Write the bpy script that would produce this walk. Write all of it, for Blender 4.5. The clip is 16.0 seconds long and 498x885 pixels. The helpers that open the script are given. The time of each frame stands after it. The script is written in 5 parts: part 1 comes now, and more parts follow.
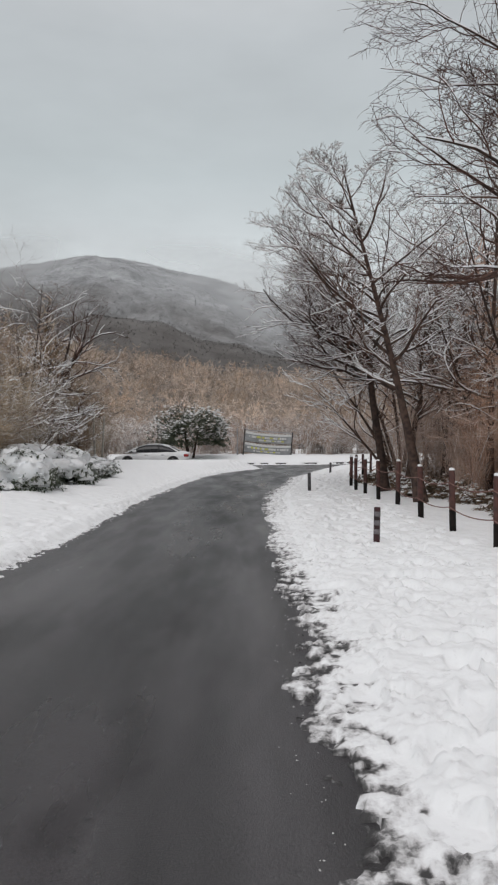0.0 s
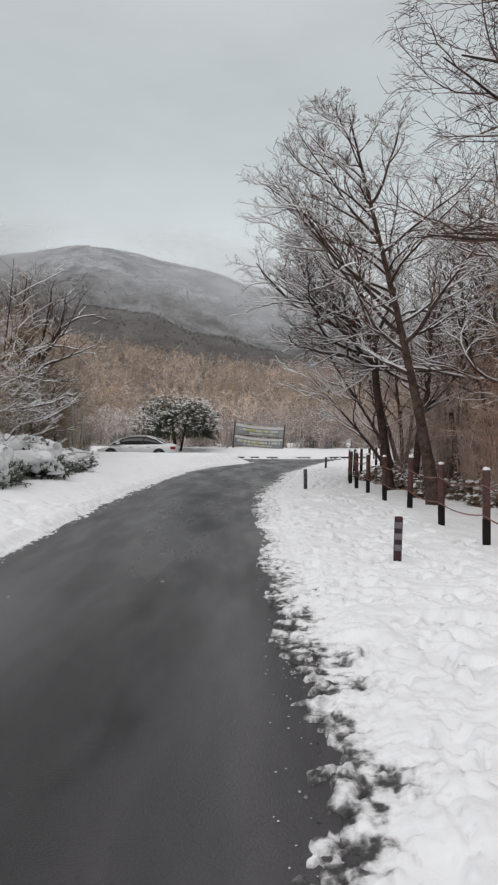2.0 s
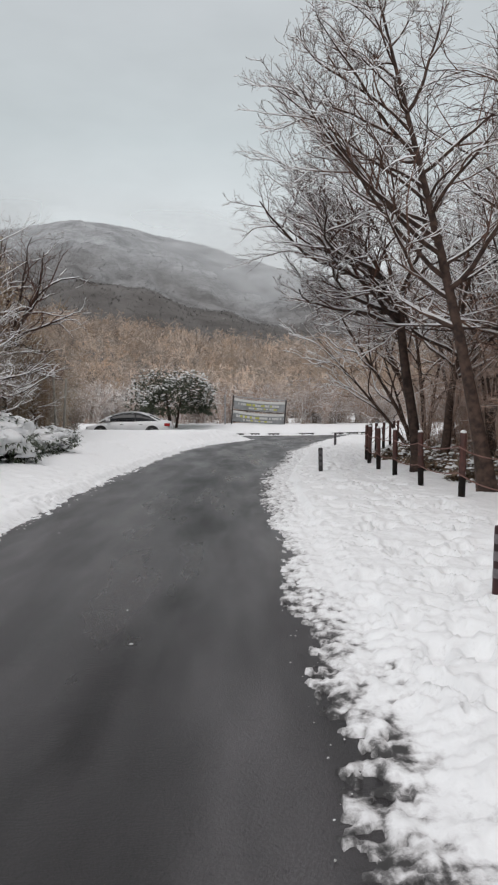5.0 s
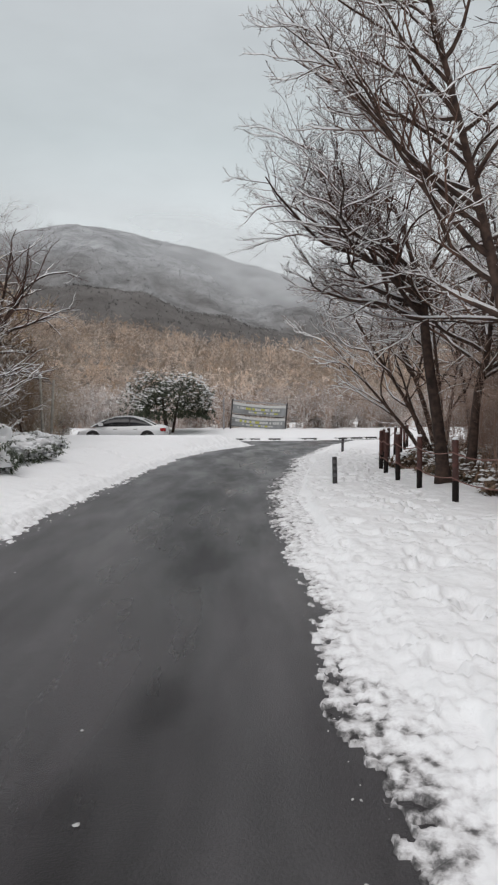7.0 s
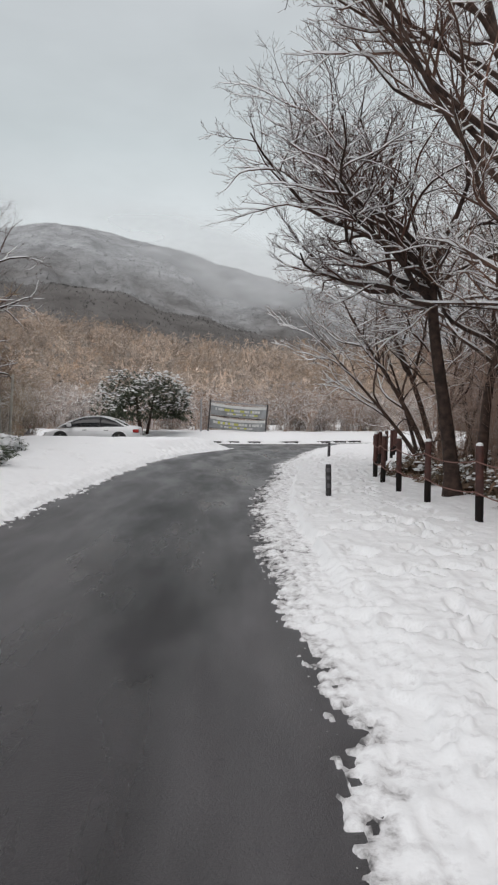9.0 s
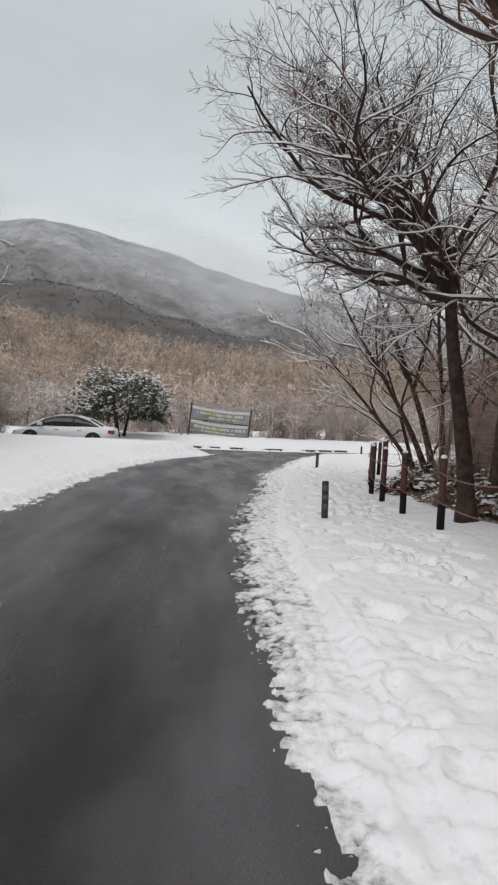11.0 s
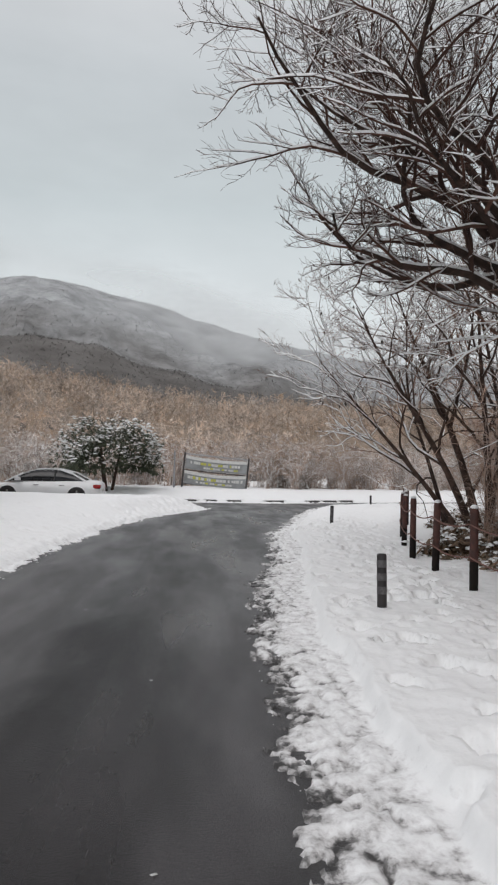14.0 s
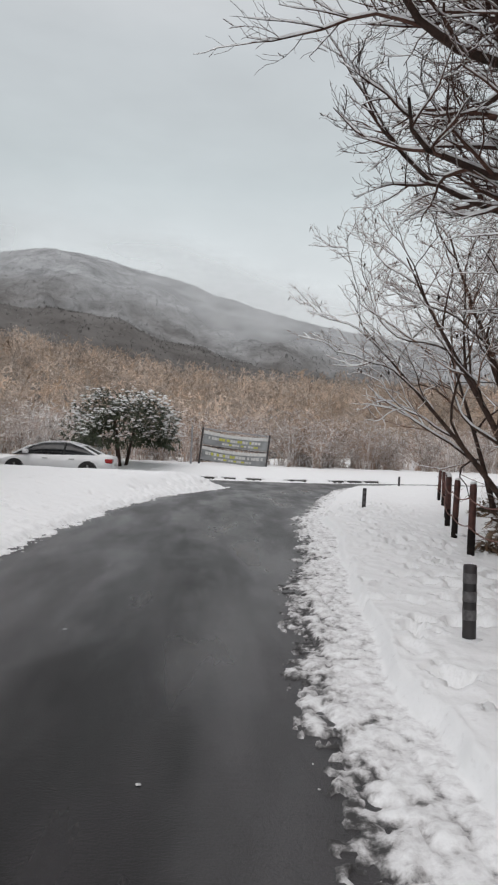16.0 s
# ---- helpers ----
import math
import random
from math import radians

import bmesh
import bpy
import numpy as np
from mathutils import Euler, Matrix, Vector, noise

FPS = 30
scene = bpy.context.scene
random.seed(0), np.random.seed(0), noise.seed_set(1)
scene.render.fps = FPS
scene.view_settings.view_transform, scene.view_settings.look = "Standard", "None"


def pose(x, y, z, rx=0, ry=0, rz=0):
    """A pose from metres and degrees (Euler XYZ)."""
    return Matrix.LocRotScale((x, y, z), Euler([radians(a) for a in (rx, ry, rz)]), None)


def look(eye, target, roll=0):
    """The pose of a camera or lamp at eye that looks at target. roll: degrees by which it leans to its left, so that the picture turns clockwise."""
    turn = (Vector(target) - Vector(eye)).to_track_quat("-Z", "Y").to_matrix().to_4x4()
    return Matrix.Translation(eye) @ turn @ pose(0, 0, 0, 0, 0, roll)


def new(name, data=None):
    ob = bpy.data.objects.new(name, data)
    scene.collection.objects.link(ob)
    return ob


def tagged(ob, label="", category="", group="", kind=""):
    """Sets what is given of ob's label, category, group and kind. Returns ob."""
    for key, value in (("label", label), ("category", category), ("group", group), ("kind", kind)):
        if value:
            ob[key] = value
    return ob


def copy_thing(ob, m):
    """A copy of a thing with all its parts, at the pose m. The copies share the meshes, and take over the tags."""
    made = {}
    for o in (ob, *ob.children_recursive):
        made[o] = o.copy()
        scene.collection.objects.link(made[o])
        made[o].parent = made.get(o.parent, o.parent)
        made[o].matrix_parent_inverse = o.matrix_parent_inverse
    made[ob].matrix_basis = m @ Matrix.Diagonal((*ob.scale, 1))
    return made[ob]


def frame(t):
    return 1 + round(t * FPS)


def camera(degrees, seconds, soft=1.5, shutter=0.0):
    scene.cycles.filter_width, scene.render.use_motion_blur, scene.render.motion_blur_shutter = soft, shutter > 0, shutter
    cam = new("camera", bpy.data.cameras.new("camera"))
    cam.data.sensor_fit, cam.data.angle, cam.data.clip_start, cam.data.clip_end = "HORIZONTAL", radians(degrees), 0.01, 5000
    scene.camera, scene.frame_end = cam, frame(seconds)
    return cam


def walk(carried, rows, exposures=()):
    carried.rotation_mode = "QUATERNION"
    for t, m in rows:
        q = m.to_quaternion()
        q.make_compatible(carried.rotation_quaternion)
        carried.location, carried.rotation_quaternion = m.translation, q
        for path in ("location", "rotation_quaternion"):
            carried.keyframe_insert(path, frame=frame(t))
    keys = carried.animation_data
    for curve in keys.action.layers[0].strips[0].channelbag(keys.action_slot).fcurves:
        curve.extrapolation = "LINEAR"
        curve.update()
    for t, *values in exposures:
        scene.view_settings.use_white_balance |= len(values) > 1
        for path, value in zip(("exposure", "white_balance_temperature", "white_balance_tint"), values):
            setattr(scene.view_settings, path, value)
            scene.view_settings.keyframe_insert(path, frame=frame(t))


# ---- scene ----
cam = camera(39.7, 16.0, soft=2.2)
METRES, EYE, TILT, LEAN, TURN = 15.0, 1.5, 0.0, 0.0, 0.0
ROWS = [
    (0.0, 0.0, 0.0, 0.0, 0.0, 0.0, 0.0),
    (0.5, -0.0004, 0.0352, -0.0004, -0.17, -0.01, -0.78),
    (1.0, 0.0003, 0.0711, -0.0004, -0.4, 0.06, -0.73),
    (1.5, 0.0046, 0.1041, -0.0004, -0.5, -0.19, -0.5),
    (2.0, 0.0021, 0.1398, -0.0023, -0.77, -0.55, -0.66),
    (2.5, -0.0011, 0.1656, -0.0042, -0.85, -1.36, -0.62),
    (3.0, -0.001, 0.1979, -0.0026, -0.88, -2.88, -1.11),
    (3.5, -0.0026, 0.2249, -0.0018, -1.11, -2.78, -1.1),
    (4.0, -0.0029, 0.2567, -0.0036, -1.05, -2.75, -0.3),
    (6.5, -0.0108, 0.4147, -0.0075, -1.04, -2.17, 0.08),
    (7.0, -0.012, 0.4433, -0.0067, -1.21, -2.17, -0.01),
    (7.5, -0.0157, 0.4795, -0.0067, -1.44, -1.96, -0.39),
    (8.0, -0.0119, 0.5113, -0.0078, -1.48, -2.12, -1.09),
    (8.5, -0.012, 0.5473, -0.0099, -1.73, -2.03, -1.12),
    (9.0, -0.0099, 0.5766, -0.0102, -3.0, -1.94, -0.63),
    (11.5, -0.0066, 0.7236, -0.01, -4.61, -1.41, -2.9),
    (12.0, -0.0071, 0.7549, -0.0094, -4.3, -1.16, -2.23),
    (12.5, -0.0084, 0.781, -0.0082, -4.56, 2.12, -1.91),
    (13.0, -0.0109, 0.8127, -0.0095, -4.58, 2.59, -1.79),
    (13.5, -0.0102, 0.8423, -0.0087, -4.8, 2.84, -1.5),
    (14.0, -0.0107, 0.8755, -0.0096, -5.12, 2.69, -1.44),
    (14.5, -0.008, 0.904, -0.0118, -5.83, 2.32, -1.53),
    (15.0, -0.0084, 0.9384, -0.0123, -6.11, 2.48, -1.89),
    (15.5, -0.0116, 0.9668, -0.0112, -5.87, 1.04, -2.03),
    (16.0, -0.0101, 0.9969, -0.0102, -3.65, 0.74, -2.62),
]
walk(cam, [(t, pose(0, 0, EYE, TILT, LEAN, TURN) @ pose(METRES * x, METRES * y, METRES * z, 90 + pitch, roll, yaw)) for t, x, y, z, yaw, pitch, roll in ROWS],
     [(0.0, -.12, 6450, 12.0), (1.5, -.08, 6450, 12.0), (3.0, 0.0, 6450, 12.0), (16.0, 0.02, 6450, 12.0)])

# world, sun and exposure: an overcast winter sky, brighter overhead
world = bpy.data.worlds.new("overcast_sky")
scene.world = world
world.use_nodes = True
wt = world.node_tree
wt.nodes.clear()
w_out = wt.nodes.new("ShaderNodeOutputWorld")
w_bg = wt.nodes.new("ShaderNodeBackground")
w_sky = wt.nodes.new("ShaderNodeTexSky")
w_sky.sky_type = "NISHITA"
w_sky.sun_disc = False
w_sky.sun_elevation, w_sky.sun_rotation = radians(43.6), radians(202.6)
w_sky.air_density, w_sky.dust_density = 1.0, 4.0
w_hsv = wt.nodes.new("ShaderNodeHueSaturation")
w_hsv.inputs["Saturation"].default_value = 0.12
w_hsv.inputs["Value"].default_value = 0.1
w_geo = wt.nodes.new("ShaderNodeTexCoord")
w_sep = wt.nodes.new("ShaderNodeSeparateXYZ")
w_ramp = wt.nodes.new("ShaderNodeValToRGB")
w_ramp.color_ramp.elements[0].position = 0.0
w_ramp.color_ramp.elements[0].color = (0.78, 0.80, 0.80, 1)
w_ramp.color_ramp.elements[1].position = 1.0
w_ramp.color_ramp.elements[1].color = (0.92, 0.9, 0.9, 1)
for pos, col in ((0.22, (0.725, 0.775, 0.78, 1)), (0.36, (0.585, 0.65, 0.662, 1)), (0.5, (0.55, 0.595, 0.61, 1)), (0.72, (0.8, 0.8, 0.805, 1))):
    e = w_ramp.color_ramp.elements.new(pos)
    e.color = col
w_noise = wt.nodes.new("ShaderNodeTexNoise")
w_noise.inputs["Scale"].default_value = 2.2
w_noise.inputs["Detail"].default_value = 5.0
w_noise.inputs["Roughness"].default_value = 0.55
w_map = wt.nodes.new("ShaderNodeMapping")
w_map.inputs["Scale"].default_value = (1.0, 1.0, 2.5)
w_nr = wt.nodes.new("ShaderNodeMapRange")
w_nr.inputs["From Min"].default_value, w_nr.inputs["From Max"].default_value = 0.3, 0.7
w_nr.inputs["To Min"].default_value, w_nr.inputs["To Max"].default_value = 0.9, 1.1
w_mul = wt.nodes.new("ShaderNodeVectorMath")
w_mul.operation = "SCALE"
w_mix = wt.nodes.new("ShaderNodeMixRGB")
w_mix.inputs["Fac"].default_value = 0.9
lk = wt.links.new
lk(w_geo.outputs["Generated"], w_sep.inputs[0])
lk(w_sep.outputs["Z"], w_ramp.inputs["Fac"])
lk(w_geo.outputs["Generated"], w_map.inputs["Vector"])
lk(w_map.outputs[0], w_noise.inputs["Vector"])
lk(w_noise.outputs[0], w_nr.inputs["Value"])
lk(w_ramp.outputs["Color"], w_mul.inputs[0])
lk(w_nr.outputs[0], w_mul.inputs["Scale"])
lk(w_sky.outputs["Color"], w_hsv.inputs["Color"])
lk(w_hsv.outputs["Color"], w_mix.inputs["Color1"])
lk(w_mul.outputs[0], w_mix.inputs["Color2"])
lk(w_mix.outputs["Color"], w_bg.inputs["Color"])
w_bg.inputs["Strength"].default_value = 1.0
lk(w_bg.outputs[0], w_out.inputs["Surface"])

sun_data = bpy.data.lights.new("sun", "SUN")
sun_data.energy, sun_data.angle, sun_data.color = 0.5, radians(40), (1.0, 0.97, 0.93)
sun = new("sun", sun_data)
sun.matrix_world = look((-25, -40, 62), (0, 20, 0))


# ---- materials ----
def mat(name, color, rough=0.8, color2=None, scale=8.0, detail=6.0, bump=0.0, bump_scale=None, metallic=0.0, spec=0.5,
        low=0.35, high=0.65, island=0.0, sheen=None):
    """A surface of two colours mixed by noise in metres, with relief."""
    m = bpy.data.materials.new(name)
    m.use_nodes = True
    nt = m.node_tree
    b = nt.nodes["Principled BSDF"]
    b.inputs["Roughness"].default_value = rough
    b.inputs["Metallic"].default_value = metallic
    b.inputs["Specular IOR Level"].default_value = spec
    geo = nt.nodes.new("ShaderNodeNewGeometry")
    n1 = nt.nodes.new("ShaderNodeTexNoise")
    n1.inputs["Scale"].default_value, n1.inputs["Detail"].default_value = scale, detail
    nt.links.new(geo.outputs["Position"], n1.inputs["Vector"])
    r = nt.nodes.new("ShaderNodeMapRange")
    r.inputs["From Min"].default_value, r.inputs["From Max"].default_value = low, high
    nt.links.new(n1.outputs[0], r.inputs["Value"])
    mix = nt.nodes.new("ShaderNodeMixRGB")
    c2 = color2 or tuple(c * 0.8 for c in color)
    mix.inputs["Color1"].default_value, mix.inputs["Color2"].default_value = (*color, 1), (*c2, 1)
    nt.links.new(r.outputs[0], mix.inputs["Fac"])
    last = mix.outputs[0]
    if island:
        h = nt.nodes.new("ShaderNodeHueSaturation")
        v = nt.nodes.new("ShaderNodeMapRange")
        v.inputs["To Min"].default_value, v.inputs["To Max"].default_value = 1 - island, 1 + island
        nt.links.new(geo.outputs["Random Per Island"], v.inputs["Value"])
        nt.links.new(v.outputs[0], h.inputs["Value"])
        nt.links.new(last, h.inputs["Color"])
        last = h.outputs[0]
    nt.links.new(last, b.inputs["Base Color"])
    if bump:
        n2 = nt.nodes.new("ShaderNodeTexNoise")
        n2.inputs["Scale"].default_value, n2.inputs["Detail"].default_value = bump_scale or scale * 4, 5
        nt.links.new(geo.outputs["Position"], n2.inputs["Vector"])
        bp = nt.nodes.new("ShaderNodeBump")
        bp.inputs["Strength"].default_value, bp.inputs["Distance"].default_value = 1.0, bump
        nt.links.new(n2.outputs[0], bp.inputs["Height"])
        nt.links.new(bp.outputs[0], b.inputs["Normal"])
    return m


M_dead_leaf = mat("withered_leaf", (0.06, 0.035, 0.022), 0.8, (0.03, 0.02, 0.015), 5, 3, island=.4)
M_snow = mat("snow", (0.87, 0.875, 0.885), 0.75, (0.80, 0.81, 0.83), 3.0, 6, 0.012, 30, spec=0.3)
M_branch_snow = mat("branch_snow", (0.86, 0.87, 0.88), 0.8, (0.8, 0.8, 0.8), 6, 3, spec=0.3)
M_bark = mat("bark", (0.075, 0.048, 0.038), 0.9, (0.026, 0.018, 0.015), 9, 8, 0.01, 60, spec=0.3)
M_bark_brown = mat("red_brown_bark", (0.11, 0.07, 0.055), 0.9, (0.042, 0.029, 0.024), 9, 8, 0.01, 60, spec=0.3)
M_twig = mat("twig", (0.179, 0.105, 0.078), 0.85, (0.101, 0.062, 0.048), 3, 3, island=0.35, spec=0.3)
M_twig_dark = mat("dark_twig", (0.115, 0.06, 0.044), 0.85, (0.055, 0.031, 0.025), 3, 3, island=0.35, spec=0.3)
M_twig_red = mat("twig_russet", (0.242, 0.140, 0.100), 0.85, (0.156, 0.098, 0.072), 1.5, 3, island=0.4, spec=0.3)
M_post = mat("post_paint", (0.1, 0.036, 0.028), 0.65, (0.05, 0.022, 0.018), 14, 7, 0.003, 90)
M_post_low = mat("post_wet_base", (0.009, 0.0075, 0.007), 0.8, (0.018, 0.012, 0.01), 12, 6, 0.003, 90, spec=.2)
M_rope = mat("rope", (0.27, 0.145, 0.12), 0.9, (0.16, 0.08, 0.065), 60, 3, 0.003, 200)
M_band_grey = mat("reflective_band", (0.189, 0.175, 0.182), 0.4, (0.119, 0.105, 0.112), 30, 4)
M_band_worn = mat("worn_band", (0.12, 0.112, 0.115), 0.5, (0.06, 0.056, 0.058), 30, 4)
M_band_dark = mat("dark_red_plastic", (0.045, 0.006, 0.008), 0.5, (0.015, 0.005, 0.005), 6, 4)


def snow_ground_material():
    """Snow whose thin, trodden margin is wet grey slush with grit; creases are coloured darker as shade."""
    m = bpy.data.materials.new("roadside_snow")
    m.use_nodes = True
    nt = m.node_tree
    L = nt.links.new
    b = nt.nodes["Principled BSDF"]
    b.inputs["Roughness"].default_value = 0.7
    b.inputs["Specular IOR Level"].default_value = 0.3
    geo = nt.nodes.new("ShaderNodeNewGeometry")
    att = nt.nodes.new("ShaderNodeAttribute")
    att.attribute_name = "slush_shade"
    n1 = nt.nodes.new("ShaderNodeTexNoise")
    n1.inputs["Scale"].default_value, n1.inputs["Detail"].default_value, n1.inputs["Roughness"].default_value = 14, 7, 0.65
    L(geo.outputs["Position"], n1.inputs["Vector"])
    add = nt.nodes.new("ShaderNodeMath")
    add.operation = "MULTIPLY_ADD"
    add.inputs[1].default_value, add.inputs[2].default_value = 1.8, -.92
    L(n1.outputs[0], add.inputs[0])
    s = nt.nodes.new("ShaderNodeMath")
    L(add.outputs[0], s.inputs[0])
    L(att.outputs["Fac"], s.inputs[1])
    r = nt.nodes.new("ShaderNodeValToRGB")
    r.color_ramp.elements[0].position, r.color_ramp.elements[0].color = 0.15, (0.925, 0.93, 0.935, 1)
    r.color_ramp.elements[1].position, r.color_ramp.elements[1].color = 1.0, (0.06, 0.058, 0.058, 1)
    for pos, col in ((0.45, (0.76, 0.755, 0.76, 1)), (0.66, (0.5, 0.49, 0.49, 1)), (0.82, (0.2, 0.195, 0.195, 1))):
        r.color_ramp.elements.new(pos).color = col
    L(s.outputs[0], r.inputs["Fac"])
    L(r.outputs["Color"], b.inputs["Base Color"])
    n2 = nt.nodes.new("ShaderNodeTexNoise")
    n2.inputs["Scale"].default_value, n2.inputs["Detail"].default_value = 22, 7
    L(geo.outputs["Position"], n2.inputs["Vector"])
    bp = nt.nodes.new("ShaderNodeBump")
    bp.inputs["Strength"].default_value, bp.inputs["Distance"].default_value = 0.4, 0.012
    L(n2.outputs[0], bp.inputs["Height"])
    L(bp.outputs[0], b.inputs["Normal"])
    return m


def asphalt_material():
    m = bpy.data.materials.new("wet_asphalt")
    m.use_nodes = True
    nt = m.node_tree
    L = nt.links.new
    b = nt.nodes["Principled BSDF"]
    geo = nt.nodes.new("ShaderNodeNewGeometry")
    mp = nt.nodes.new("ShaderNodeMapping")
    mp.inputs["Scale"].default_value = (1.0, 0.2, 1.0)
    L(geo.outputs["Position"], mp.inputs["Vector"])

    def noise_tex(scale, detail, vec, rough=0.6):
        n = nt.nodes.new("ShaderNodeTexNoise")
        n.inputs["Scale"].default_value, n.inputs["Detail"].default_value, n.inputs["Roughness"].default_value = scale, detail, rough
        L(vec, n.inputs["Vector"])
        return n.outputs[0]

    def rng(v, a, c, lo, hi):
        r = nt.nodes.new("ShaderNodeMapRange")
        r.inputs["From Min"].default_value, r.inputs["From Max"].default_value = a, c
        r.inputs["To Min"].default_value, r.inputs["To Max"].default_value = lo, hi
        L(v, r.inputs["Value"])
        return r.outputs[0]

    damp = noise_tex(0.75, 4, mp.outputs[0])
    streak = noise_tex(3.0, 6, mp.outputs[0])
    grain = noise_tex(160, 3, geo.outputs["Position"])
    att = nt.nodes.new("ShaderNodeAttribute")
    att.attribute_name = "across"
    shifted = nt.nodes.new("ShaderNodeMath")
    shifted.operation = "MULTIPLY_ADD"
    shifted.inputs[1].default_value = 1.6
    L(damp, shifted.inputs[0])
    L(att.outputs["Fac"], shifted.inputs[2])
    # Wet and worn tracks; paler left lane is sky sheen put into the colour.
    track_and_sheen = nt.nodes.new("ShaderNodeValToRGB")
    track_and_sheen.color_ramp.elements[0].position, track_and_sheen.color_ramp.elements[0].color = 0.0, (.72, .72, .72, 1)
    track_and_sheen.color_ramp.elements[1].position, track_and_sheen.color_ramp.elements[1].color = 1.0, (.25, .25, .25, 1)
    for pos, v in ((.25, .8), (.42, .55), (.52, .24), (.68, .2), (.77, .62), (.87, .75), (.94, .4)):
        track_and_sheen.color_ramp.elements.new(pos).color = (v, v, v, 1)
    L(rng(shifted.outputs[0], -2.6, 1.1, 0, 1), track_and_sheen.inputs["Fac"])
    mix = nt.nodes.new("ShaderNodeMixRGB")
    mix.inputs["Color1"].default_value, mix.inputs["Color2"].default_value = (0.0205, 0.0175, 0.0192, 1), (0.0585, 0.054, 0.0572, 1)
    L(track_and_sheen.outputs["Color"], mix.inputs["Fac"])
    mix2 = nt.nodes.new("ShaderNodeMixRGB")
    mix2.blend_type = "MULTIPLY"
    mix2.inputs["Fac"].default_value = 1
    L(mix.outputs[0], mix2.inputs["Color1"])
    L(rng(grain, 0.3, 0.7, 0.55, 1.45), mix2.inputs["Color2"])
    mix3 = nt.nodes.new("ShaderNodeMixRGB")
    mix3.blend_type = "MULTIPLY"
    mix3.inputs["Fac"].default_value = 1
    L(mix2.outputs[0], mix3.inputs["Color1"])
    L(rng(streak, 0.3, 0.7, 0.62, 1.35), mix3.inputs["Color2"])
    mix4 = nt.nodes.new("ShaderNodeMixRGB")
    mix4.blend_type = "MULTIPLY"
    mix4.inputs["Fac"].default_value = 1
    L(mix3.outputs[0], mix4.inputs["Color1"])
    patch = noise_tex(1.2, 4, mp.outputs[0], .5)
    L(rng(patch, 0.37, 0.63, 0.65, 1.45), mix4.inputs["Color2"])
    # Wet patches: reflected dark woods are put into darker colour and lower gloss.
    soak_mirror = nt.nodes.new("ShaderNodeAttribute")
    soak_mirror.attribute_name = "soaked_reflection"
    mix5 = nt.nodes.new("ShaderNodeMixRGB")
    mix5.blend_type = "MULTIPLY"
    mix5.inputs["Fac"].default_value = 1
    L(mix4.outputs[0], mix5.inputs["Color1"])
    L(rng(soak_mirror.outputs["Fac"], 0, 1, 1.08, .74), mix5.inputs["Color2"])
    pits = noise_tex(26, 4, geo.outputs["Position"], .6)
    mix6 = nt.nodes.new("ShaderNodeMixRGB")
    mix6.blend_type = "MULTIPLY"
    mix6.inputs["Fac"].default_value = 1
    L(mix5.outputs[0], mix6.inputs["Color1"])
    L(rng(pits, .3, .42, .45, 1), mix6.inputs["Color2"])
    L(mix6.outputs[0], b.inputs["Base Color"])
    wetness = nt.nodes.new("ShaderNodeMath")
    wetness.operation = "MULTIPLY_ADD"
    wetness.inputs[1].default_value = 0.22
    L(track_and_sheen.outputs["Color"], wetness.inputs[0])
    L(rng(streak, 0.3, 0.7, 0.2, 0.36), wetness.inputs[2])
    wet2 = nt.nodes.new("ShaderNodeMath")
    wet2.operation = "MULTIPLY"
    L(wetness.outputs[0], wet2.inputs[0])
    L(rng(patch, 0.4, 0.6, 1.25, 0.72), wet2.inputs[1])
    L(wet2.outputs[0], b.inputs["Roughness"])
    gloss = nt.nodes.new("ShaderNodeMath")
    gloss.operation = "MULTIPLY"
    L(rng(track_and_sheen.outputs["Color"], 0, 1, 0.3, 0.95), gloss.inputs[0])
    L(rng(soak_mirror.outputs["Fac"], 0, 1, 1.1, .55), gloss.inputs[1])
    L(gloss.outputs[0], b.inputs["Specular IOR Level"])
    bp = nt.nodes.new("ShaderNodeBump")
    bp.inputs["Strength"].default_value, bp.inputs["Distance"].default_value = 0.6, 0.008
    L(noise_tex(70, 5, geo.outputs["Position"], .7), bp.inputs["Height"])
    L(bp.outputs[0], b.inputs["Normal"])
    return m


M_ground_snow = snow_ground_material()
M_asphalt = asphalt_material()


# ---- mesh helpers ----
def mesh_of(name, verts, faces, material, smooth=False):
    me = bpy.data.meshes.new(name)
    me.from_pydata([tuple(v) for v in verts], [], [tuple(f) for f in faces])
    me.materials.append(material)
    if smooth:
        me.polygons.foreach_set("use_smooth", [True] * len(me.polygons))
    me.update()
    return me


def grid_mesh(name, X, Y, Z, material):
    """A height sheet from three arrays of one shape."""
    n, k = X.shape
    verts = np.stack([X, Y, Z], -1).reshape(-1, 3)
    i = (np.arange(n - 1)[:, None] * k + np.arange(k - 1)[None, :]).ravel()
    quads = np.stack([i, i + 1, i + k + 1, i + k], -1)
    me = bpy.data.meshes.new(name)
    me.vertices.add(len(verts))
    me.vertices.foreach_set("co", verts.astype(np.float32).ravel())
    me.loops.add(quads.size)
    me.loops.foreach_set("vertex_index", quads.astype(np.int32).ravel())
    me.polygons.add(len(quads))
    me.polygons.foreach_set("loop_start", (np.arange(len(quads)) * 4).astype(np.int32))
    me.polygons.foreach_set("use_smooth", np.ones(len(quads), dtype=bool))
    me.materials.append(material)
    me.update(calc_edges=True)
    return me


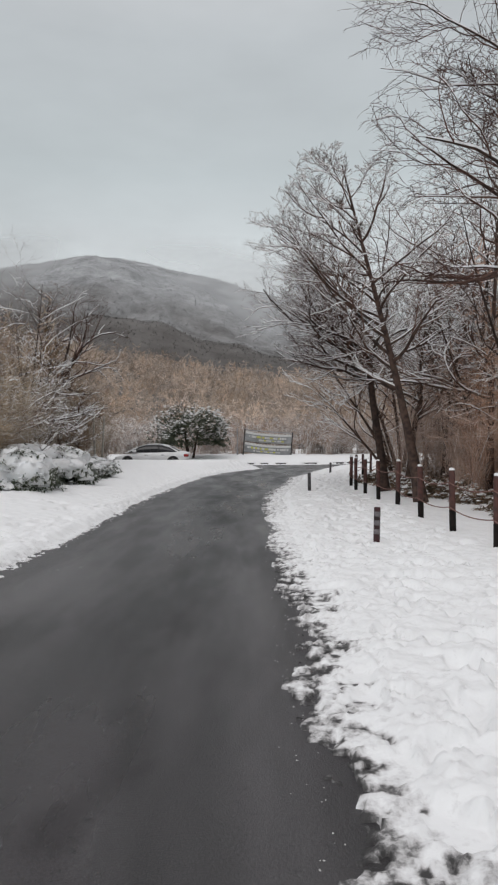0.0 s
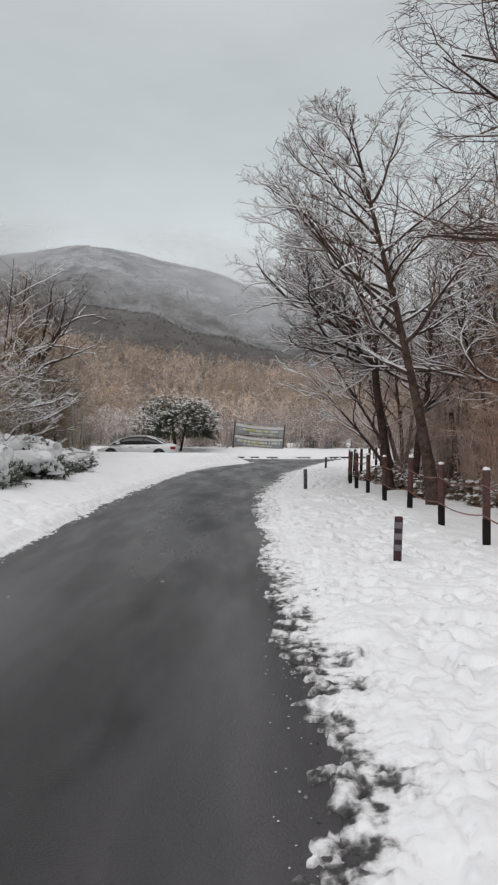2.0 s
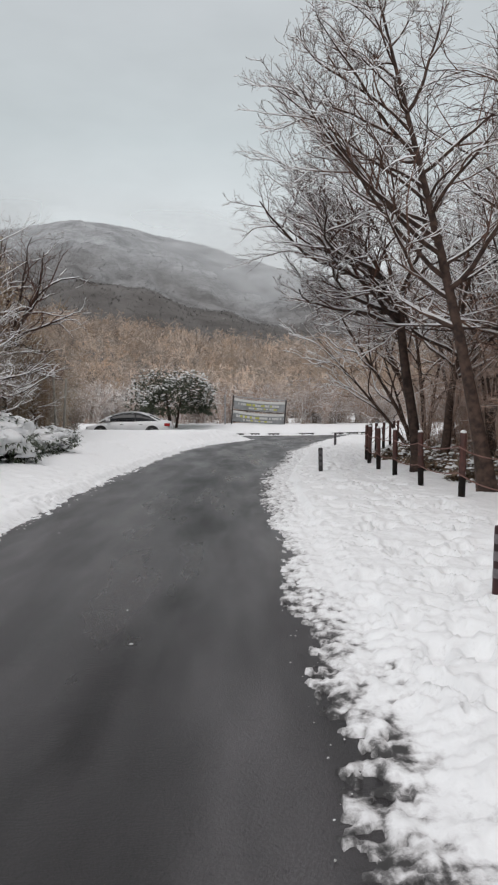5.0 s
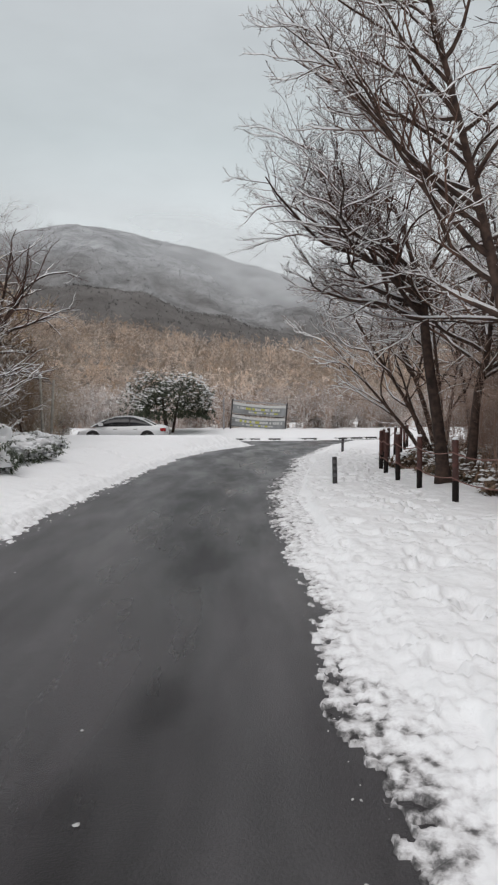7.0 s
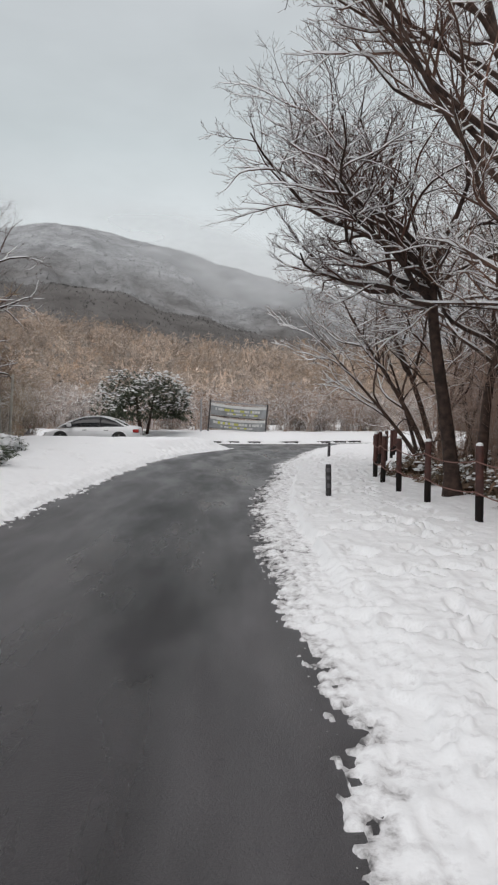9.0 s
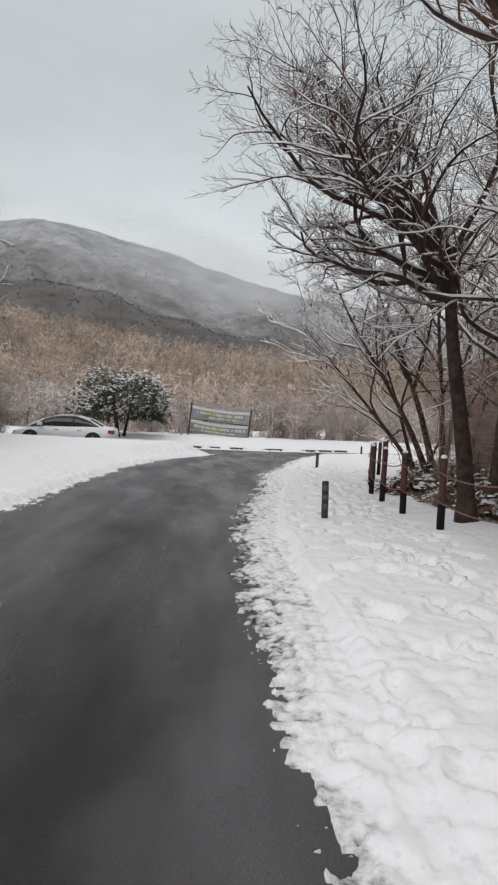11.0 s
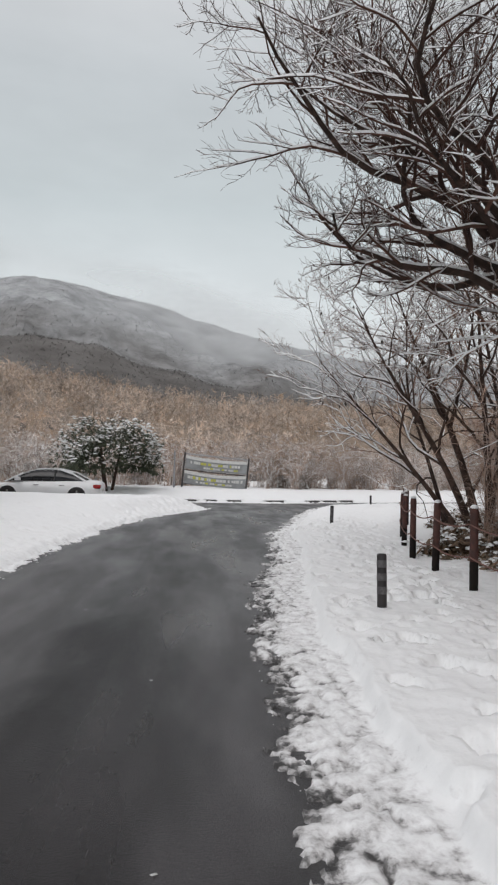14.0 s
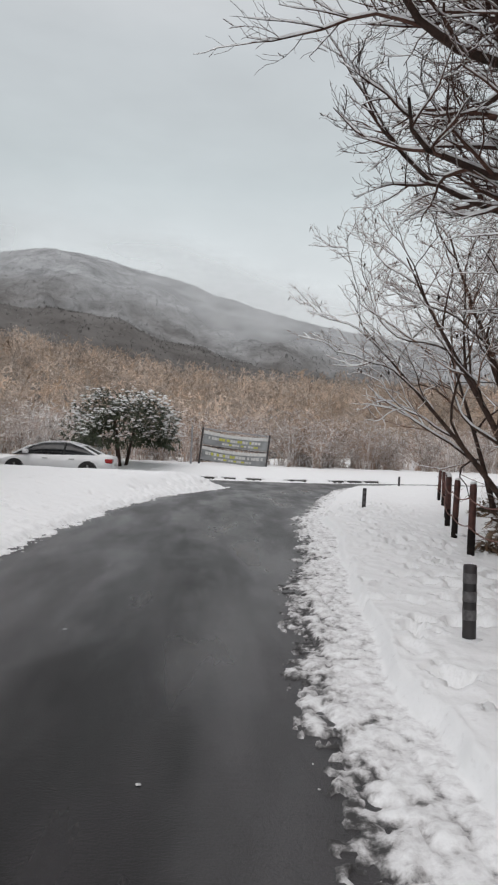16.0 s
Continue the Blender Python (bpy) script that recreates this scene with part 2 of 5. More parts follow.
def part(name, bm, material, parent, label=""):
    """A bmesh, or a mesh, as one mesh object under a thing or a part."""
    if isinstance(bm, bmesh.types.BMesh):
        me = bpy.data.meshes.new(name)
        bm.to_mesh(me)
        bm.free()
        me.materials.append(material)
    else:
        me = bm
    ob = new(name, me)
    ob.parent = parent
    if label:
        ob["label"] = label
    return ob


def thing(name, m, label, category, group=""):
    ob = new(name)
    ob.empty_display_size = 0.2
    ob.matrix_world = m
    return tagged(ob, label, category, group)


def turned(profile, n=12, wobble=0.0, rng=None):
    """A bmesh turned about z from (radius, height) pairs, closed at both ends."""
    bm = bmesh.new()
    rings = []
    for r, z in profile:
        rings.append([bm.verts.new((r * math.cos(2 * math.pi * i / n) + (rng.uniform(-wobble, wobble) if rng else 0),
                                    r * math.sin(2 * math.pi * i / n) + (rng.uniform(-wobble, wobble) if rng else 0), z)) for i in range(n)])
    for a, b in zip(rings, rings[1:]):
        for i in range(n):
            bm.faces.new((a[i], a[(i + 1) % n], b[(i + 1) % n], b[i]))
    bm.faces.new(rings[0][::-1])
    bm.faces.new(rings[-1])
    for f in bm.faces:
        f.smooth = len(f.verts) == 4
    return bm


def box(bm, x0, x1, y0, y1, z0, z1, bevel=0.0):
    made = bmesh.ops.create_cube(bm, size=1, matrix=Matrix.LocRotScale(((x0 + x1) / 2, (y0 + y1) / 2, (z0 + z1) / 2), None, (x1 - x0, y1 - y0, z1 - z0)))
    if bevel:
        edges = list({e for v in made["verts"] for e in v.link_edges})
        bmesh.ops.bevel(bm, geom=edges, offset=bevel, segments=2, affect="EDGES", profile=0.5)
    return bm


# ---- the lie of the land ----
def sm(a, b, v):
    t = np.clip((v - a) / (b - a), 0, 1)
    return t * t * (3 - 2 * t)


def lattice(seed):
    return np.random.RandomState(seed).rand(256, 256)


LATTICES = [lattice(s) for s in range(6)]


def vnoise(x, y, k=0):
    """Smooth value noise in 0..1."""
    g = LATTICES[k % 6]
    xi, yi = np.floor(x).astype(int), np.floor(y).astype(int)
    fx, fy = x - xi, y - yi
    fx, fy = fx * fx * (3 - 2 * fx), fy * fy * (3 - 2 * fy)
    a, b = g[xi % 256, yi % 256], g[(xi + 1) % 256, yi % 256]
    c, d = g[xi % 256, (yi + 1) % 256], g[(xi + 1) % 256, (yi + 1) % 256]
    return (a * (1 - fx) + b * fx) * (1 - fy) + (c * (1 - fx) + d * fx) * fy


def fbm(x, y, octaves=4, k=0):
    s, a, t = 0, 1.0, 0
    for o in range(octaves):
        s = s + a * vnoise(x * 2 ** o + 17.3 * o, y * 2 ** o + 5.1 * o, k + o)
        t, a = t + a, a * 0.5
    return s / t


def edge_right(y):
    return np.interp(y, (-12, 2, 9, 15, 19, 21.5, 25.5, 29, 34, 36, 40.5, 43, 44.8, 46, 48, 52, 60, 90),
                     (.3, .3, .34, .4, .55, .85, 1.5, 1.8, 3.0, 3.4, 4.7, 5.6, 7.2, 8.8, 12.5, 20, 34, 80))


def edge_left(y):
    return np.interp(y, (-12, 8, 14, 20, 22, 26, 30, 34.5, 38.3, 39.5, 60), (-2.85, -2.83, -2.74, -2.7, -2.52, -2.35, -1.95, -1.1, .25, .7, .9))


def edge_far(x):
    return np.interp(x, (-80, -10, 0, 3.5, 6, 10, 20, 34, 80), (43, 45.2, 45.6, 46.2, 47.4, 50, 56, 64.5, 95))


def side_right(x, y):
    return (x - edge_right(y)) * np.interp(y, (25, 43, 47, 60), (1, .9, .55, .5))


def side_left(x, y):
    a, b = edge_left(y) - x, 39.9 + 0.02 * x - y
    return np.minimum(a, b)


def side_far(x, y):
    return y - edge_far(x)


RIDGE_AZ = (-1.6, -.9, -.6, -.45, -.3, -.22, -.17, -.05, 0, .064, .12, .19, .3, .6, 1.0, 1.6)
RIDGE_EL = (.10, .15, .195, .225, .262, .277, .273, .25, .234, .213, .2, .183, .168, .15, .12, .1)

SPUR_AZ = (-1.6, -.6, -.3, -.19, -.096, 0, .117, .3, .6, 1.6)
SPUR_EL = (.1, .15, .185, .187, .17, .137, .108, .1, .1, .1)


def hill(x, y):
    """The wooded slope behind the crossing and the mountain behind it."""
    r = np.hypot(x, y - 7)
    az = np.arctan2(x, y - 7)
    front = sm(1.9, 1.0, np.abs(az))
    lean = np.interp(az, (-.7, -.3, 0, .3, .7), (.175, .165, .112, .095, .095))
    near = np.clip(r - 62, 0, 170) * lean * 1.0
    el = np.interp(az, RIDGE_AZ, RIDGE_EL)
    foot = 170 * lean
    spur_top = np.interp(az, SPUR_AZ, SPUR_EL) * 373 + (fbm(az * 14 + 8, az * 3 + 2, 3, 2) - .5) * 9
    spur = (np.maximum(spur_top, foot) - foot) * sm(240, 380, r) * (1 - .5 * sm(385, 470, r))
    lift = sm(390, 780, r) ** 0.8
    fold = (fbm(az * 9 + 3, r / 160, 4, 1) - 0.5) * 48 * sm(420, 520, r) * (1 - sm(600, 740, r))
    far = np.where(r > 232, np.maximum(spur, (el * 722 - foot) * lift + fold), 0)
    back = np.clip(1 - (r - 800) / 900, 0, 1)
    bank = .33 * np.clip(x - 13.5, 0, 45) * sm(44, 34, y) * sm(-60, -10, y)
    return bank + front * (near + far) * back + (1 - front) * np.clip(r - 60, 0, 200) * 0.06


def ground_z(x, y):
    """Height of the lasting ground and snow, without its small relief; the road lies at 0."""
    x, y = np.asarray(x, float), np.asarray(y, float)
    r, l, f = side_right(x, y), side_left(x, y), side_far(x, y)
    step = sm(13, 15.5, y)
    zr = .035 * sm(-.05, .2, r) + (.06 + .05 * step) * sm(.3 + .22 * step, .62 - .02 * step, r) + .01 * sm(1.2, 3, r) - .08 * sm(1.5, 2.5, r) * sm(15, 18, y)
    zl = .11 * sm(0, .3, l) + (.22 + .2 * sm(24, 38, y)) * sm(.3 - .15 * sm(30, 37, y), 3.2 - 2.0 * sm(28, 37, y), l)
    zf = .1 * sm(0, .4, f) + .48 * sm(.4, 5, f)
    z = np.where(r > 0, zr, np.where(l > 0, zl, np.where(f > 0, zf, -.02)))
    return z + hill(x, y)


def billow(x, y, octaves, k):
    """Rounded clods with creases between them, 0..1."""
    t, amp, tot = 0, 1.0, 0
    for o in range(octaves):
        t = t + amp * np.abs(2 * vnoise(x * 2.1 ** o + 9 * o, y * 2.1 ** o + 4 * o, k + o) - 1)
        tot, amp = tot + amp, amp * .55
    return t / tot


def snow_sheet(X, Y, side, rough):
    """Heights of a snow field, and its slush with shade painted into creases. It dips below the road where no snow
    lies.
    """
    s = side(X, Y)
    wide = rough > .45
    extra = 0.0
    if wide:
        extra = np.interp(Y, (13, 15, 17, 19, 22, 25, 28, 32), (0, .05, .1, .1, .13, .16, .12, 0))
        s = s + extra
        rough = np.interp(Y, (2, 6.5, 9, 10, 11, 13, 20, 45), (.62, .58, .48, .44, .38, .36, .42, .4))
        s = s - np.interp(Y, (2, 5, 7, 8, 9, 10, 10.8, 12), (.135, .1, .035, .05, .065, .04, .01, 0))
    ragged = (fbm(X * 2.4, Y * 2.6, 5, 2) - 0.5) * rough * .9 + (fbm(X * .8, Y * .6, 3, 4) - .5) * rough * .35
    clods = billow(X * 6.5, Y * 6.0, 3, 3)
    fine = billow(X * 21, Y * 24, 3, 1)
    lump = 1 - (1 - clods) ** 2.4
    jag = fbm(X * 20, Y * 15, 2, 0)
    ploughed = sm(13.4, 15.4, Y) if wide else 0.0
    v = s + ragged
    margin = sm(.75 * rough / .5, .05, v)
    frayed = ((jag - .5) * .75 + (clods - .42) * .3) * rough * margin
    v = v + np.where(v < 0, np.minimum(frayed, .04), frayed)
    brim = s - extra + .06 + (fbm(Y * .9 + 3, X * .4, 3, 3) - .5) * .16 + (fbm(X * 6, Y * 4, 3, 1) - .5) * .08
    body = ground_z(X + (brim - s + extra) * ploughed, Y)
    base = np.where(s > 0, np.minimum(np.maximum(body, .016), .016 + np.maximum(v, 0) * .45), .016)
    deep = sm(-.035, -.005, v)
    berm = sm(.57, .47, brim)
    churn = sm(1.2, .2, s) * sm(0, .25, v) if wide else sm(1.6, .2, s) * .85
    churn = churn * (1 - ploughed) + ploughed * berm * sm(0, .12, v) * .75
    calm = np.interp(Y, (6, 9, 15, 30), (.75, .6, .4, .35))
    flat = np.interp(Y, (2, 8, 12, 15, 45), (.5, .45, .35, .8, .9))
    z = base * deep + (lump - .7) * ((.022 - .008 * ploughed) + .08 * churn * flat) * deep + (fine - .4) * (.007 - .003 * ploughed + .02 * churn + .011 * margin) * deep - .04 * (1 - deep)
    z = z + (fbm(X * .9, Y * .9, 3, 5) - .5) * .09 * sm(.5, 1.5, v) + calm * ((fbm(X * 4.5, Y * 4.2, 4, 2) - .5) * .1 + (billow(X * 2.6, Y * 2.3, 3, 2) - .4) * .03) * sm(.4, 1.2, v) * (1.1 if wide else .8)
    z = z + (billow(X * 7 + fbm(X * 3, Y * 3, 2, 4), Y * 6, 3, 4) - .45) * .026 * sm(.3, .7, v) * sm(.35, .6, fbm(X * 1.3, Y * 1.1, 2, 0))
    # Grey slush at margin and berm; low creases between clods get painted shade.
    slush_shade = np.clip(np.interp(Y, (2, 7, 9.8, 11, 15, 45), (1, .92, .82, .6, .5, .6)) * sm(.65 * rough + .03, -.05, v) * (1.25 - 1.3 * (clods - .2)), 0, 1) + .28 * churn * sm(.26, .08, clods) + ploughed * berm * (.3 + .16 * sm(.4, .15, clods))
    return z, np.clip(slush_shade * (1 if wide else .45), 0, 1)


def put_snow(name, X, Y, side, rough, label, dents=()):
    Z, slush_shade = snow_sheet(X, Y, side, rough)
    for dx, dy, ang, a, b, depth in dents:
        near = (np.abs(X - dx) < .6) & (np.abs(Y - dy) < .6)
        px, py = X[near] - dx, Y[near] - dy
        c, s = math.cos(ang), math.sin(ang)
        q = ((px * c + py * s) / a) ** 2 + ((py * c - px * s) / b) ** 2
        q = np.maximum(0, q * (1 + 2.4 * (fbm(X[near] * 11, Y[near] * 11, 3, 1) - .5)))
        hole = np.minimum(depth, np.maximum(Z[near], 0) * .8)
        Z[near] += -hole * np.exp(-q ** 5) + hole * .16 * np.exp(-((np.sqrt(q) - 1.4) / .25) ** 2)
    Z = np.where((side(X, Y) > .22) & (Z < .024) & (Z > -.03), .024 + .15 * np.maximum(Z - .024, -.05), Z)
    me = grid_mesh(name, X, Y, Z, M_ground_snow)
    a = me.attributes.new("slush_shade", "FLOAT", "POINT")
    a.data.foreach_set("value", slush_shade.astype(np.float32).ravel())
    return tagged(new(name, me), label, "snow", kind="structure")


def steps(*spans):
    """Rising stations: (start, end, spacing) spans joined."""
    out = []
    for a, b, d in spans:
        out.extend(np.linspace(a, b, max(1, round((b - a) / d)), endpoint=False))
    out.append(spans[-1][1])
    return np.array(out)


# ground sheet to the horizon
rr = np.concatenate([np.linspace(0, 60, 61), np.linspace(62, 240, 70), np.linspace(246, 820, 110), np.linspace(860, 3500, 14)])
aa = np.concatenate([np.linspace(-math.pi, -.9, 40, endpoint=False), np.linspace(-.9, .9, 220, endpoint=False), np.linspace(.9, math.pi, 41)])
R, A = np.meshgrid(rr, aa, indexing="ij")
GX, GY = R * np.sin(A), 7 + R * np.cos(A)
GZ = ground_z(GX, GY)
GZ = np.where(R < 75, GZ - .14, GZ) + (fbm(GX / 26, GY / 26, 4, 2) - .5) * np.interp(R, (60, 100, 300, 400, 560, 760, 1500), (0, 2, 4, 4, 15, 6, 4))


def snow_line(nt, sep, big):
    """0 below, 1 above the wandering height where frost begins on the mountain, which falls away eastward."""
    L = nt.links.new

    def madd(v, k, c):
        n = nt.nodes.new("ShaderNodeMath")
        n.operation = "MULTIPLY_ADD"
        n.inputs[1].default_value = k
        L(v, n.inputs[0])
        L(c, n.inputs[2])
        return n.outputs[0]

    total = madd(big, 120, madd(sep.outputs["X"], .24, sep.outputs["Z"]))
    r = nt.nodes.new("ShaderNodeMapRange")
    r.inputs["From Min"].default_value, r.inputs["From Max"].default_value = 118, 180
    L(total, r.inputs["Value"])
    return r


def woodland_floor():
    """Leaf litter and bare brush below, snow-laden woods above a wandering snow line."""
    m = bpy.data.materials.new("wooded_slope")
    m.use_nodes = True
    nt = m.node_tree
    L = nt.links.new
    b = nt.nodes["Principled BSDF"]
    b.inputs["Roughness"].default_value = 0.95
    b.inputs["Specular IOR Level"].default_value = 0.1
    geo = nt.nodes.new("ShaderNodeNewGeometry")
    sep = nt.nodes.new("ShaderNodeSeparateXYZ")
    L(geo.outputs["Position"], sep.inputs[0])

    def noise_tex(scale, detail, rough):
        n = nt.nodes.new("ShaderNodeTexNoise")
        n.inputs["Scale"].default_value, n.inputs["Detail"].default_value, n.inputs["Roughness"].default_value = scale, detail, rough
        L(geo.outputs["Position"], n.inputs["Vector"])
        return n.outputs[0]

    big, fine = noise_tex(0.012, 6, .6), noise_tex(0.045, 8, .75)
    r = snow_line(nt, sep, big)
    low = nt.nodes.new("ShaderNodeMixRGB")
    low.inputs["Color1"].default_value, low.inputs["Color2"].default_value = (0.1, 0.093, 0.088, 1), (0.175, 0.165, 0.158, 1)
    high = nt.nodes.new("ShaderNodeMixRGB")
    high.inputs["Color1"].default_value, high.inputs["Color2"].default_value = (0.22, 0.223, 0.228, 1), (0.47, 0.479, 0.488, 1)
    fr = nt.nodes.new("ShaderNodeMapRange")
    fr.inputs["From Min"].default_value, fr.inputs["From Max"].default_value = .36, .64
    L(fine, fr.inputs["Value"])
    L(fr.outputs[0], low.inputs["Fac"])
    L(fr.outputs[0], high.inputs["Fac"])
    mix = nt.nodes.new("ShaderNodeMixRGB")
    L(r.outputs[0], mix.inputs["Fac"])
    L(low.outputs[0], mix.inputs["Color1"])
    L(high.outputs[0], mix.inputs["Color2"])
    L(mix.outputs[0], b.inputs["Base Color"])
    return m


M_wood_floor = woodland_floor()
tagged(new("ground", grid_mesh("ground", GX, GY, GZ, M_wood_floor)), "wooded slope and snowy mountain behind the road", "ground", kind="structure")

# road: one asphalt sheet, slightly crowned, through the bend and along the crossing
RX, RY = np.meshgrid(steps((-46, -5, 1.5), (-5, 4, .1), (4, 12, .25), (12, 46, 2)), steps((-12, 1, .4), (1, 40, .12), (40, 75, .5)), indexing="xy")
ROADZ = (fbm(RX * .5, RY * .3, 3, 1) - .5) * .014
inside = np.maximum.reduce([side_right(RX, RY), side_left(RX, RY), side_far(RX, RY)])
ROADZ = np.where(inside > 1.3, -.3, ROADZ)
road_mesh = grid_mesh("road", RX, RY, ROADZ, M_asphalt)
across = road_mesh.attributes.new("across", "FLOAT", "POINT")
across.data.foreach_set("value", (RX - edge_right(RY)).astype(np.float32).ravel())
# Wet patches in the lane, darkened for the woods they would mirror.
centre = -.62 + .25 * (fbm(RY * .35, RY * 0 + 2, 2, 3) - .5) + np.clip(RY - 26, 0, 12) * .17
width = np.interp(RY, (12.6, 13.6, 15, 17, 20, 26, 32, 35), (0, .5, .75, .5, .42, .5, .5, 0))
soaked_reflection = sm(.12, -.12, np.abs(RX - centre) - width + (fbm(RX * 2.2, RY * 1.1, 4, 4) - .5) * 1.0)
soaked_reflection = np.maximum(soaked_reflection, .8 * sm(.15, -.15, np.abs(RX + 1.9) - .35 + (fbm(RX * 1.6, RY * .7, 4, 2) - .42) * 1.6) * sm(8, 5, RY))
road_mesh.attributes.new("soaked_reflection", "FLOAT", "POINT").data.foreach_set("value", soaked_reflection.astype(np.float32).ravel())
tagged(new("road", road_mesh), "damp dark grey asphalt road with wet and worn tracks, sky sheen and dark reflections painted in", "road", kind="structure")

rs = random.Random(7)
dents = []
for i in range(120):
    y = 2 + i * .26 + rs.uniform(-.2, .2)
    for lane in (.6, .9, 1.25, 1.6, 1.95, 2.3):
        if rs.random() < (.85 if y < 13 else .75 if lane > .8 else .08):
            dents.append((float(edge_right(y)) + lane + rs.uniform(-.45, .45), y, rs.uniform(-.6, .6), rs.uniform(.05, .12), rs.uniform(.08, .2), rs.uniform(.04, .1)))
VV, YY = np.meshgrid(steps((-.45, .65, .019), (.65, 3.2, .028), (3.2, 3.4, .1), (3.4, 8, .2), (8, 40, 2.0)), steps((-8, 1.5, .2), (1.5, 10, .024), (10, 24, .034), (24, 43.4, .11)), indexing="xy")
put_snow("snow_verge", VV + edge_right(YY), YY, side_right, .5, "trodden white snow verge with a ragged slushy edge", dents)
CX, CY = np.meshgrid(steps((4.4, 12, .12), (12, 60, 1.2)), steps((43.3, 49, .12), (49, 62, .5)), indexing="xy")
put_snow("snow_corner", CX, CY, side_right, .4, "snow along the inside of the bend")
VV, YY = np.meshgrid(steps((-.4, .8, .045), (.8, 4, .07), (4, 9, .4), (9, 45, 2.0)), steps((-8, 6, .4), (6, 41.3, .065)), indexing="xy")
bank_dents = []
for i in range(150):
    y = 8 + 31 * rs.random()
    bank_dents.append((float(edge_left(y)) - rs.uniform(.25, 3.2), y, rs.uniform(-1.5, 1.5), rs.uniform(.07, .13), rs.uniform(.12, .22), rs.uniform(.04, .1)))
put_snow("snow_bank", edge_left(YY) - VV, YY, side_left, .42, "ploughed snow bank beside the road", bank_dents)
VV, XX = np.meshgrid(steps((-.5, 1, .08), (1, 6, .25), (6, 24, 1.0)), steps((-70, -8, 1.0), (-8, 16, .1), (16, 60, 1.0)), indexing="ij")
put_snow("snow_far_side", XX, edge_far(XX) + VV, side_far, .45, "snow strip along the far side of the crossing")


# ---- trees ----
def perp(d):
    u = d.cross(Vector((0, 0, 1)))
    if u.length < .05:
        u = Vector((1, 0, 0))
    u.normalize()
    return u, u.cross(d).normalized()


def leaf(shape, p, d, length, width, droop):
    """A folded, pointed leaf."""
    u, w = perp(d)
    mid = p + d * (length * .5) + Vector((0, 0, -droop * length * .2))
    tip = p + d * length + Vector((0, 0, -droop * length * .6))
    b = len(shape.v)
    for q in (p, mid + u * width - w * width * .3, tip, mid - u * width - w * width * .3, mid):
        shape.v.append((q.x, q.y, q.z))
    shape.f += [(b, b + 1, b + 4), (b + 1, b + 2, b + 4), (b, b + 4, b + 3), (b + 4, b + 2, b + 3)]


class Shape:
    """Vertices and faces gathered for one mesh."""

    def __init__(self):
        self.v, self.f = [], []

    def tube(self, pts, radii, n):
        base = len(self.v)
        last = len(pts) - 1
        for i, p in enumerate(pts):
            d = (pts[min(i + 1, last)] - pts[max(i - 1, 0)]).normalized()
            u, w = perp(d)
            for k in range(n):
                a = 2 * math.pi * k / n
                q = p + (u * math.cos(a) + w * math.sin(a)) * radii[i]
                self.v.append((q.x, q.y, q.z))
        for i in range(last):
            for k in range(n):
                a, b = base + i * n + k, base + i * n + (k + 1) % n
                self.f.append((a, b, b + n, a + n))

    def ridge(self, pts, radii, depth):
        """Snow lying along the top of a branch."""
        base = len(self.v)
        last = len(pts) - 1
        for i, p in enumerate(pts):
            d = pts[min(i + 1, last)] - pts[max(i - 1, 0)]
            u = Vector((d.y, -d.x, 0))
            u = u.normalized() if u.length > 1e-4 else Vector((1, 0, 0))
            r = radii[i]
            fade = .25 if i in (0, last) else 1.0
            for side, up in ((-1, .25), (-.45, 1.0), (.45, 1.0), (1, .25)):
                q = p + u * (side * (r * .8 + .003)) + Vector((0, 0, r * (.55 if up < 1 else .9) + (depth * fade if up == 1 else 0)))
                self.v.append((q.x, q.y, q.z))
        for i in range(last):
            for k in range(3):
                a = base + i * 4 + k
                self.f.append((a, a + 1, a + 5, a + 4))

    def mesh(self, name, material, smooth=True):
        return mesh_of(name, self.v, self.f, material, smooth)


SIDES = (9, 7, 5, 4, 3)
SEGS = (8, 10, 7, 4, 3)


def limb(rng, start, d, length, radius, level, lift, wobble, segs=SEGS):
    """A wandering, tapering line of points."""
    n = segs[level]
    pts, radii, p, d = [start.copy()], [radius], start.copy(), d.normalized()
    swing = Vector((0, 0, 0))
    for i in range(n):
        turn = Vector((rng.gauss(0, wobble), rng.gauss(0, wobble), rng.gauss(0, wobble * .8)))
        d = (d + turn + swing * .55 + Vector((0, 0, lift * 5 / n))).normalized()
        swing = turn - swing * .3
        p = p + d * (length / n)
        pts.append(p.copy())
        radii.append(max(radius * (1 - .8 * (i + 1) / n), .002))
    return pts, radii


